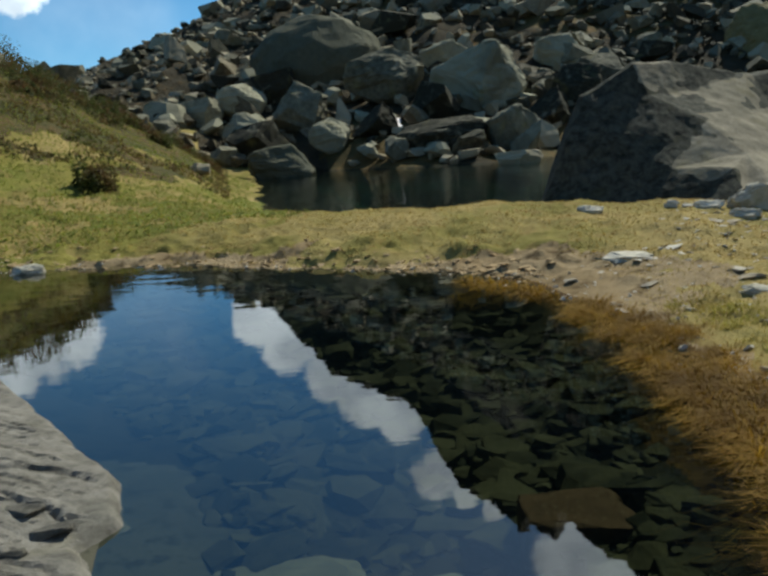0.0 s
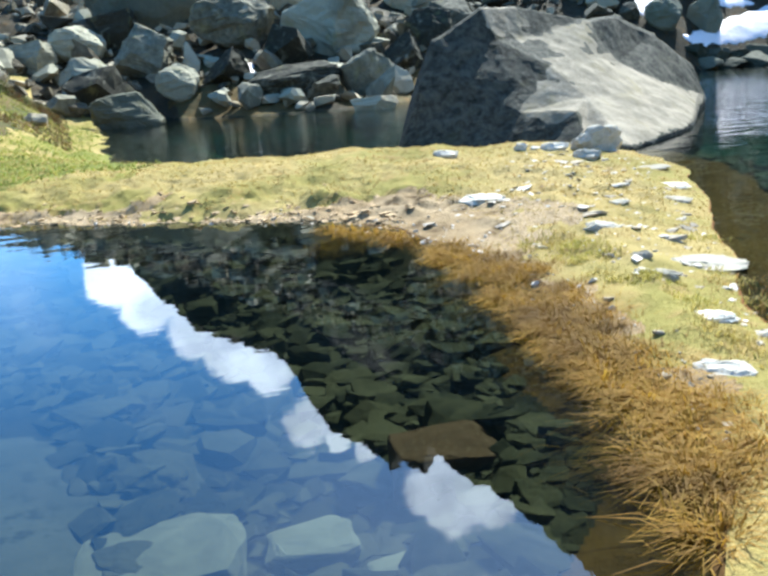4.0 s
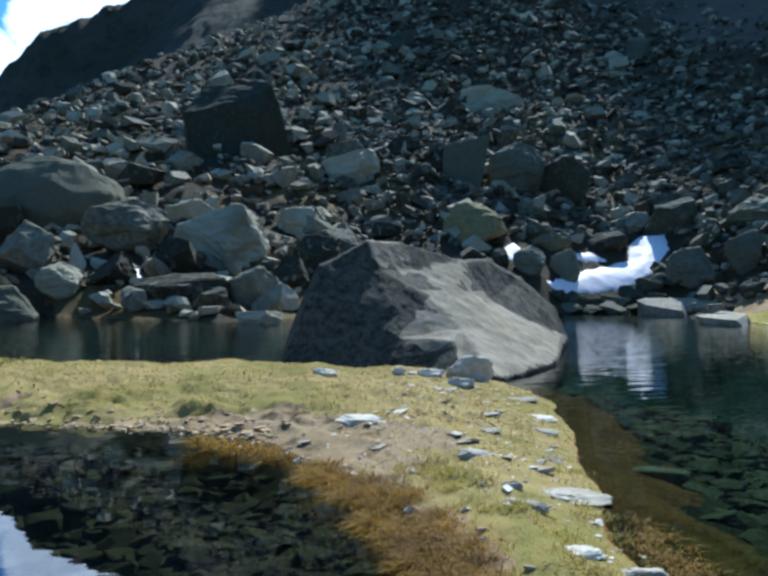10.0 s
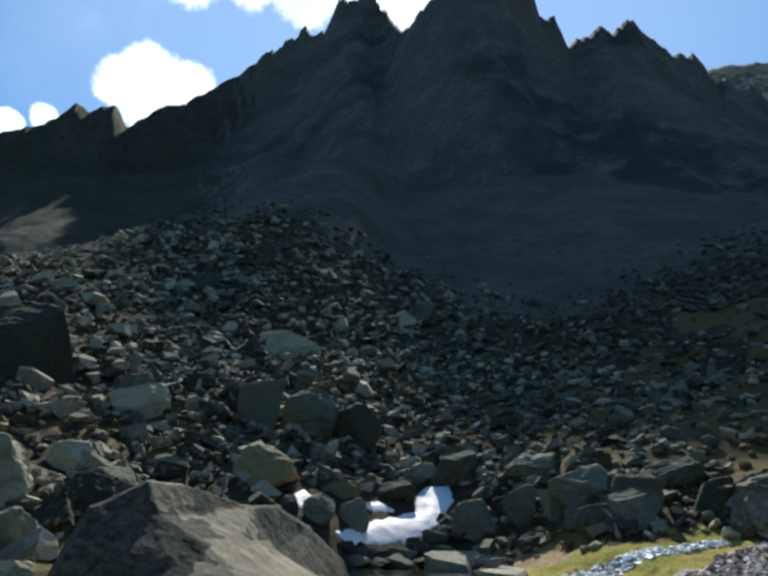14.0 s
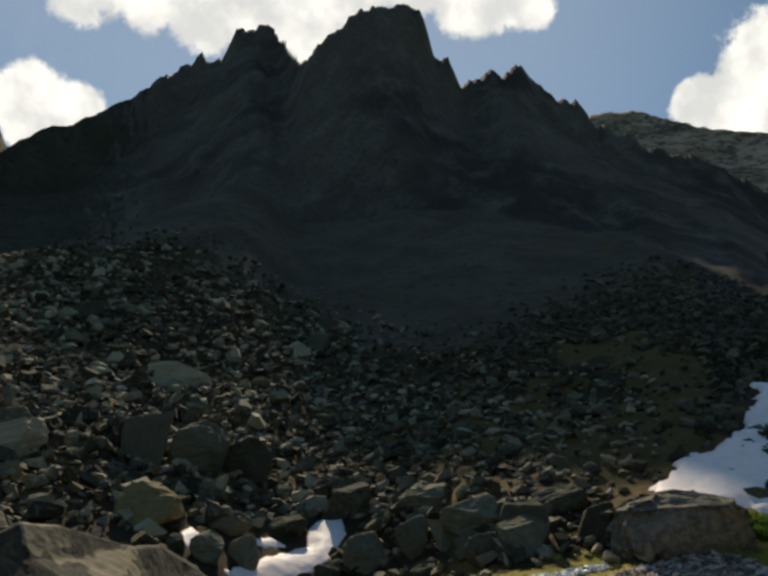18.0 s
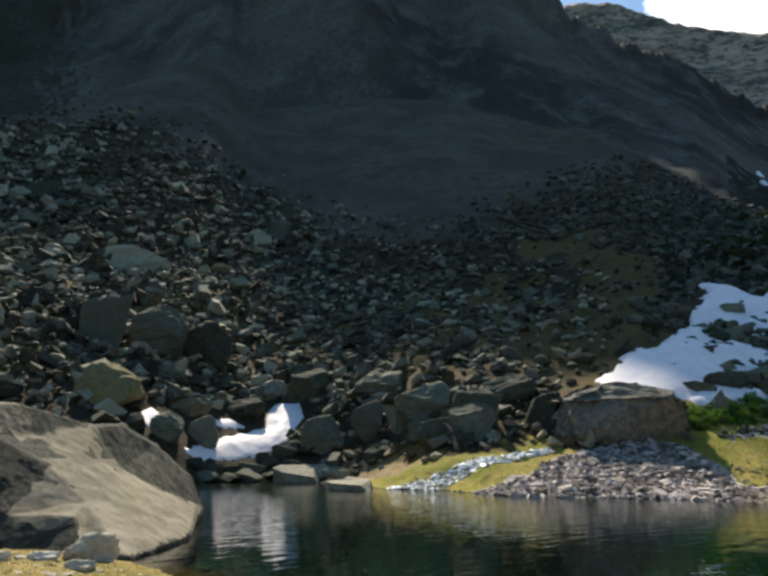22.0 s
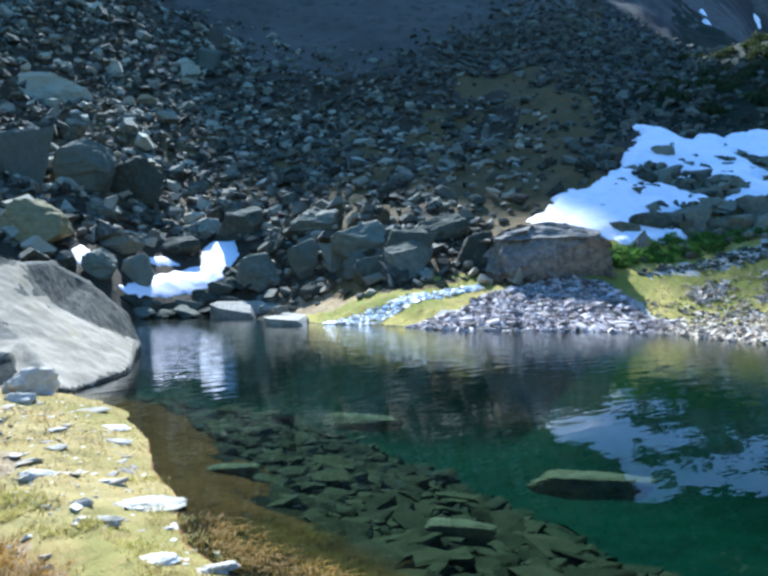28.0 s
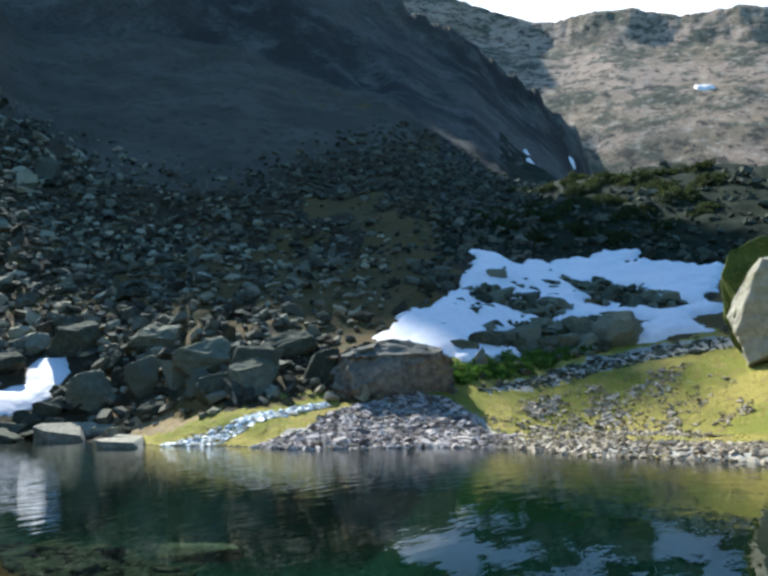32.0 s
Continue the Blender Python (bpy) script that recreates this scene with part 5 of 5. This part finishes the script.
for shapes, m in ((BROWN_STONES, WET_BROWN), (GREY_STONES, WET_GREY)):
    for me in shapes:
        me.materials.clear()
        me.materials.append(m)
WET_BLOCKY = BLOCKY
boulder("pond_stone", 0.76, 3.16, 0.56, 0.32, "large reddish brown stone under the pond water", "stone", shapes=BROWN_STONES, lean=2, z=-0.42)
for x, y, w, h, z in [(-0.52, 2.52, 0.66, 0.24, -0.3), (0.06, 2.75, 0.4, 0.16, -0.38), (0.42, 2.4, 0.36, 0.14, -0.34), (0.25, 2.2, 0.3, 0.12, -0.3)]:
    boulder("pond_stone", x, y, w, h, "large pale grey stone under the pond water", "stone", shapes=GREY_STONES, lean=4, z=z, group="pond bed stones")
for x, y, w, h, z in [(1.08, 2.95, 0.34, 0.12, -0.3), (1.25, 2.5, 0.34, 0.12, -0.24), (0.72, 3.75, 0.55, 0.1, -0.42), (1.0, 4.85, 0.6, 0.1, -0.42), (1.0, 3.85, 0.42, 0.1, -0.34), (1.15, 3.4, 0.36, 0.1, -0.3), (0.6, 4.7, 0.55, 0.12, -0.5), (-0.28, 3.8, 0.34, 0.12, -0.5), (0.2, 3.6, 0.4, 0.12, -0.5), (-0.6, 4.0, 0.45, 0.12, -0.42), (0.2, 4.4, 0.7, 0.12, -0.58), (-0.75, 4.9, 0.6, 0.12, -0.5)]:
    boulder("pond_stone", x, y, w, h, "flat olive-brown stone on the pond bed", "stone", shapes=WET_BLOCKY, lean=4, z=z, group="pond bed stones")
shallow = np.array([(6.9, 12.0), (5.9, 8.8), (4.9, 7.0), (4.2, 5.8), (3.8, 4.9), (3.4, 4.2), (3.1, 2.8), (3.2, 1.0), (7.5, 0.5), (8.8, 3.5), (9.6, 7.5), (10.5, 12)])
p = scatter_in(shallow, 4200, rng)
p = p[land(p[:, 0], p[:, 1])[0] < -0.2]
heap("lake_bed_stones", SLABS, on_ground(p[:, 0], p[:, 1]), np.clip(rng.lognormal(-1.85, 0.55, len(p)), 0.07, 0.6), rng, 9, LAKE_STONE, "flat stones on the lake bed near the shore", "stones", (0.14, 0.34), 0.15)
for x, y, w, h, z in [(4.95, 6.1, 0.85, 0.16, -0.24), (8.1, 3.4, 1.4, 0.25, -0.62), (9.4, 7.9, 1.25, 0.2, -0.5), (5.6, 3.6, 0.7, 0.16, -0.5), (7.0, 8.4, 0.9, 0.16, -0.55)]:
    boulder("lake_slab", x, y, w, h, "long flat slab lying under the lake water", "slab", shapes=LAKE_FLAT, lean=2, z=z, deep=0.5, group="sunken slabs", heading=0)

# ---- grass, water weed, shrubs ----
def blades(name, places, lengths, rng, material, label, category, width=0.006, droop=0.5, heading=None, spread=1.2, kind="stuff"):
    """Bent blades: a wide foot, a bent middle, a point."""
    n = len(places)
    a = (rng.random(n) * 2 * np.pi) if heading is None else heading + rng.normal(size=n) * spread
    out = np.stack([np.cos(a), np.sin(a), np.zeros(n)], 1)
    side = np.stack([-np.sin(a), np.cos(a), np.zeros(n)], 1) * (width * (0.6 + 0.8 * rng.random(n)))[:, None]
    lean = droop * (0.4 + rng.random(n))
    up = np.array([0, 0, 1.0])
    mid = places + out * (lengths * 0.35 * lean)[:, None] + up * (lengths * (0.6 - 0.18 * lean))[:, None]
    tip = places + out * (lengths * 0.95 * lean)[:, None] + up * (lengths * np.clip(1.0 - 0.62 * lean, 0.05, 1))[:, None]
    verts = np.stack([places - side, places + side, mid + side * 0.7, mid - side * 0.7, tip], 1).reshape(-1, 3)
    k = np.arange(n)[:, None] * 5
    faces = np.concatenate([k + [0, 1, 2], k + [0, 2, 3], k + [3, 2, 4]])
    ob = mesh_object(name, verts, faces, [material])
    return tagged(ob, label, category, kind=kind)


def leaf_material(name, a, b, c):
    def make(n, pos):
        isle = n("ShaderNodeNewGeometry").outputs["Random Per Island"]
        col = n.mix(isle, a, b)
        col = n.mix(n.ramp(n.noise(pos, 1.2, 4.0), 0.42, 0.66), col, c)
        p = n("ShaderNodeBsdfPrincipled", {"Base Color": col, "Roughness": 0.7})
        p.inputs["Specular IOR Level"].default_value = 0.2
        t = n("ShaderNodeBsdfTranslucent", {"Color": col})
        return n("ShaderNodeMixShader", {0: 0.45, 1: p.outputs[0], 2: t.outputs[0]}).outputs[0]
    return surface(name, make)


BLADE = leaf_material("grass blades", (0.29, 0.222, 0.040), (0.42, 0.30, 0.088), (0.37, 0.245, 0.085))
BLADE_FRESH = leaf_material("yellow-green blades", (0.34, 0.31, 0.05), (0.46, 0.38, 0.09), (0.38, 0.29, 0.08))
HEATH_BLADE = leaf_material("heath shoots", (0.12, 0.10, 0.025), (0.19, 0.125, 0.045), (0.08, 0.085, 0.02))
BLADE_GREEN = leaf_material("fresh grass blades", (0.20, 0.24, 0.03), (0.33, 0.31, 0.06), (0.15, 0.18, 0.03))
WEED_BLADE = leaf_material("rusty water grass", (0.25, 0.125, 0.008), (0.40, 0.245, 0.022), (0.15, 0.078, 0.007))
rng = np.random.default_rng(71)


def meadow(n, az0, az1, r0, r1, margin):
    az, r = rng.uniform(az0, az1, n), np.sqrt(rng.uniform(r0 ** 2, r1 ** 2, n))
    x, y = r * np.sin(np.radians(az)), r * np.cos(np.radians(az))
    z, d_lake, d_pond, d, *rest = land(x, y)
    bare = fractal(x * 1.1, y * 1.1, 3, 9)
    ok = (d > margin) & (bare + 1.2 * smooth(d_pond, 0.2, 1.6) > 0.35) & ~((x < -1.2) & (y < 6.6))
    return np.stack([x, y, z - 0.005], 1)[ok]


p = meadow(42000, -32, 62, 3.0, 9, 0.02)
blades("grass", p, rng.uniform(0.02, 0.055, len(p)), rng, BLADE, "short dry yellow-green grass on the isthmus", "grass", 0.004, 1.1)
p = meadow(60000, -40, 40, 8.5, 20, 0.02)
blades("grass", p, rng.uniform(0.025, 0.07, len(p)), rng, BLADE, "short dry grass along the ponds", "grass", 0.008, 1.2)
p = meadow(56000, -46, -6, 14, 44, 0.3)
blades("grass", p, rng.uniform(0.05, 0.14, len(p)), rng, BLADE_GREEN, "green tussocky grass on the slope of the hill", "grass", 0.016, 1.1)
p = meadow(34000, -46, -12, 23, 46, 0.3)
p = p[fractal(p[:, 0] * 0.35, p[:, 1] * 0.35, 3, 2) > -0.2]
blades("heath", p, rng.uniform(0.08, 0.26, len(p)), rng, HEATH_BLADE, "brown and dark green heath on the upper hill", "heath", 0.03, 1.1)
p = meadow(16000, 44, 96, 34, 58, 0.5)
blades("grass", p, rng.uniform(0.06, 0.15, len(p)), rng, BLADE_FRESH, "yellow-green grass on the far bank", "grass", 0.03, 1.2)

tuft = np.concatenate([scatter_in([(2.2, 6.9), (2.5, 6.0), (2.6, 4.4), (2.45, 3.2), (2.75, 3.2), (2.9, 4.6), (2.8, 6.4)], 34, rng), scatter_in([(3.3, 2.8), (3.6, 4.6), (4.3, 6.2), (4.0, 6.4), (3.3, 4.8), (3.0, 3.0)], 12, rng)])
pick = rng.integers(0, len(tuft), 3200)
p = tuft[pick] + rng.normal(size=(len(pick), 2)) * (0.05 + 0.05 * rng.random((len(tuft), 1)))[pick]
p = on_ground(p[:, 0], p[:, 1])
blades("grass", p, rng.uniform(0.03, 0.075, len(p)), rng, BLADE_FRESH, "fresh yellow-green tufts in the dry shore grass", "grass", 0.004, 0.9)

# rusty water grass along the pond's edge, combed towards the open water
WEEDS = [(1.75, 7.2), (2.05, 6.6), (2.35, 5.6), (2.4, 4.4), (2.35, 3.2), (2.0, 2.2), (1.5, 1.7), (1.45, 2.4), (1.6, 3.0), (1.7, 4.0), (1.68, 5.0), (1.6, 5.9)]
tuft = scatter_in(WEEDS, 70, rng)
pick = rng.integers(0, len(tuft), 17000)
a = rng.uniform(0, 2 * np.pi, len(pick))
p = tuft[pick] + np.stack([np.cos(a), np.sin(a)], 1) * (np.abs(rng.normal(size=len(pick))) * (0.05 + 0.06 * rng.random(len(tuft)))[pick])[:, None]
q = on_ground(p[:, 0], p[:, 1])
q[:, 2] = np.clip(q[:, 2], -0.11, -0.03)
blades("water_grass", q, rng.uniform(0.09, 0.26, len(q)), rng, WEED_BLADE, "rusty ochre tufts of water grass along the pond edge", "water grass", 0.0035, 1.5, heading=np.where(rng.random(len(a)) < 0.65, a, 2.9), spread=0.5)
p = scatter_in([(0.9, 8.6), (1.6, 7.9), (1.7, 7.2), (0.6, 7.9)], 1200, rng)
q = on_ground(p[:, 0], p[:, 1])
q[:, 2] = np.clip(q[:, 2], -0.14, -0.05)
blades("water_grass", q, rng.uniform(0.12, 0.3, len(q)), rng, WEED_BLADE, "rusty brown water grass in the shallow corner", "water grass", 0.005, 1.7, heading=3.6, spread=0.8)
p = scatter_in([(3.55, 4.65), (4.05, 4.35), (4.0, 3.7), (3.75, 3.0), (3.2, 2.2), (3.0, 3.0), (3.1, 4.0)], 9000, rng)
q = on_ground(p[:, 0], p[:, 1])
q[:, 2] = np.clip(q[:, 2], -0.13, -0.04)
blades("water_grass", q, rng.uniform(0.08, 0.2, len(q)), rng, WEED_BLADE, "rusty brown water grass at the lake edge", "water grass", 0.004, 2.3, heading=0.2, spread=0.8)

HEATH = leaf_material("dark heath leaves", (0.045, 0.06, 0.015), (0.11, 0.12, 0.03), (0.14, 0.075, 0.03))
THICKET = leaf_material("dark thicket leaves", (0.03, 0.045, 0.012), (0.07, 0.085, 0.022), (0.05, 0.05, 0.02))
JUNIPER = leaf_material("green juniper leaves", (0.07, 0.15, 0.018), (0.13, 0.22, 0.035), (0.07, 0.12, 0.02))
TWIG = surface("brown twigs", lambda n, pos: principled(n, n.mix(n.noise(pos, 30.0), (0.08, 0.05, 0.03), (0.16, 0.11, 0.07)), 0.9))


def shrub(x, y, w, h, label, seed, leaf=1.0, foliage=None):
    """A low heath shrub: bent stems and a ragged mound of small leaves."""
    rng = np.random.default_rng(seed)
    ob = tagged(new("shrub"), label, "shrub", "hill shrubs")
    z0 = height(x, y) - 0.05
    ob.location = (x, y, z0)
    n = 1500
    p = rng.normal(size=(n, 3))
    p /= np.linalg.norm(p, axis=1)[:, None]
    p[:, 2] = np.abs(p[:, 2])
    lump = 0.7 + 0.5 * fractal(p[:, 0] * 2 + seed, p[:, 1] * 2, 3, seed % 9)
    p = p * (np.array([w / 2, w / 2, h]) * (lump * rng.uniform(0.55, 1.0, n) ** 0.5)[:, None])
    p[:, 2] += (land(p[:, 0] + x, p[:, 1] + y)[0] - z0) * 0.9
    turns = turn_matrices(rng, n, 60)
    quad = np.array([(-0.5, 0, 0), (0, 0.22, 0.05), (0.5, 0, 0), (0, -0.22, 0.05)]) * 0.13 * leaf
    v = np.einsum("nij,vj->nvi", turns, quad) + p[:, None, :]
    leaves = mesh_object("leaves", v.reshape(-1, 3), np.arange(n * 4).reshape(-1, 4), [foliage or HEATH])
    leaves.parent = ob
    bm = bmesh.new()
    for k in range(7):
        a = k * 0.9
        m = pose(0, 0, h * 0.3, 35 * math.sin(a), 35 * math.cos(a), 0)
        bmesh.ops.create_cone(bm, segments=6, radius1=0.025, radius2=0.008, depth=h * 0.8, matrix=m, cap_ends=True)
    part("stems", bm, TWIG, ob)


for k, (x, y, w, h) in enumerate([(-7.5, 19.2, 1.5, 0.75), (-12.5, 25.0, 3.4, 1.2), (-10.6, 24.0, 2.6, 1.0), (-9.4, 25.6, 2.4, 0.8), (-14.5, 27.0, 4.0, 1.3), (-11.5, 28.0, 3.2, 0.9), (-9.0, 27.5, 2.0, 0.7), (-7.7, 26.0, 1.4, 0.5),
                                  (-13.5, 23.0, 2.6, 1.0), (-8.3, 30.0, 2.0, 0.6), (-16.5, 25.5, 3.6, 1.2), (-7.4, 31.5, 1.8, 0.5), (-10.2, 22.2, 1.8, 0.7), (-15.5, 22.5, 3.0, 1.0), (-13.0, 21.2, 1.6, 0.6), (-11.8, 26.4, 2.8, 1.0), (-9.8, 29.0, 2.4, 0.8), (-14.5, 30.0, 3.4, 1.0)]):
    far = 1.0 if k == 0 else 1.26
    shrub(x * far, y * far, w * far, h * far, "low dark green and russet heath shrub on the hill", 400 + k)

# pale pebbles strewn over the isthmus and along the pond's edge
p = scatter_in([(1.7, 7.0), (2.4, 6.4), (2.9, 4.0), (2.3, 2.6), (3.4, 2.6), (3.6, 4.8), (4.6, 7.4), (5.6, 9.8), (6.2, 11.4), (4.5, 11.8), (3.0, 8.6), (1.9, 8.1)], 520, rng)
heap("pebbles", CHIPS, on_ground(p[:, 0], p[:, 1]), np.clip(rng.lognormal(-3.15, 0.7, len(p)), 0.02, 0.26), rng, 5, PEBBLE_WARM, "pale pebbles strewn in the grass", "pebbles", (0.1, 0.28), 0.3)
edge = np.concatenate([np.linspace(POND[k], POND[k + 1], 30) for k in range(0, 11)])
edge = edge + rng.normal(size=edge.shape) * 0.16
heap("pebbles", CHIPS, on_ground(edge[:, 0], edge[:, 1]), np.clip(rng.lognormal(-3.6, 0.55, len(edge)), 0.015, 0.11), rng, 12, PEBBLE_WARM, "pale pebbles along the edge of the pond", "pebbles", (0.3, 0.7), 0.25)

PEAT = ground_mix("dry peaty turf", (0.40, 0.28, 0.15), (0.46, 0.33, 0.18), (0.28, 0.19, 0.09), 1.0)
# brown peaty clods along the pond's far edge
far_edge = np.concatenate([np.linspace(POND[k], POND[k + 1], 75) for k in range(0, 5)])
far_edge = far_edge + np.abs(rng.normal(size=(len(far_edge), 1))) * np.array([[0.12, 0.42]]) + rng.normal(size=far_edge.shape) * 0.06
heap("peat_clods", BLOCKS, on_ground(far_edge[:, 0], far_edge[:, 1]), np.clip(rng.lognormal(-2.5, 0.45, len(far_edge)), 0.04, 0.17), rng, 6, PEAT, "brown peaty clods of turf along the pond edge", "turf", (0.2, 0.4), 0.4)
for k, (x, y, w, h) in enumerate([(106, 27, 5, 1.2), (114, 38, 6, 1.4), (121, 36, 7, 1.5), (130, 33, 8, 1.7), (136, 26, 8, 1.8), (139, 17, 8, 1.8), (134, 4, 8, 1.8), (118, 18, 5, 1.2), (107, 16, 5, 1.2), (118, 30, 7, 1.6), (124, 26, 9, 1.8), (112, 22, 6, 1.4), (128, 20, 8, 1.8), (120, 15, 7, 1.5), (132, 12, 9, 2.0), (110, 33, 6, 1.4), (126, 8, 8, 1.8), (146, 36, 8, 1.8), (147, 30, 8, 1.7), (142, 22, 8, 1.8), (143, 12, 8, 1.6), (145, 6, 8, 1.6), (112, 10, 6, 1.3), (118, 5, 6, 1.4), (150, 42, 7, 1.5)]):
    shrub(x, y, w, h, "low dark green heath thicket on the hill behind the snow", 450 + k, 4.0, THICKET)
for k, (x, y, w, h) in enumerate([(49.8, 18.8, 3.0, 0.9), (51.4, 18.6, 3.4, 1.0), (52.8, 17.2, 3.4, 0.8), (53.6, 18.2, 3.4, 1.0), (54.8, 16.2, 3.2, 0.8), (55.8, 16.8, 3.2, 1.0), (57.2, 15.2, 3.0, 0.8), (58.6, 14.6, 3.0, 0.8), (59.8, 13.4, 2.6, 0.7), (61.0, 12.4, 2.2, 0.6)]):
    shrub(x, y, w, h, "low bright green juniper mat behind the fluted boulder", 470 + k, 1.8, JUNIPER)
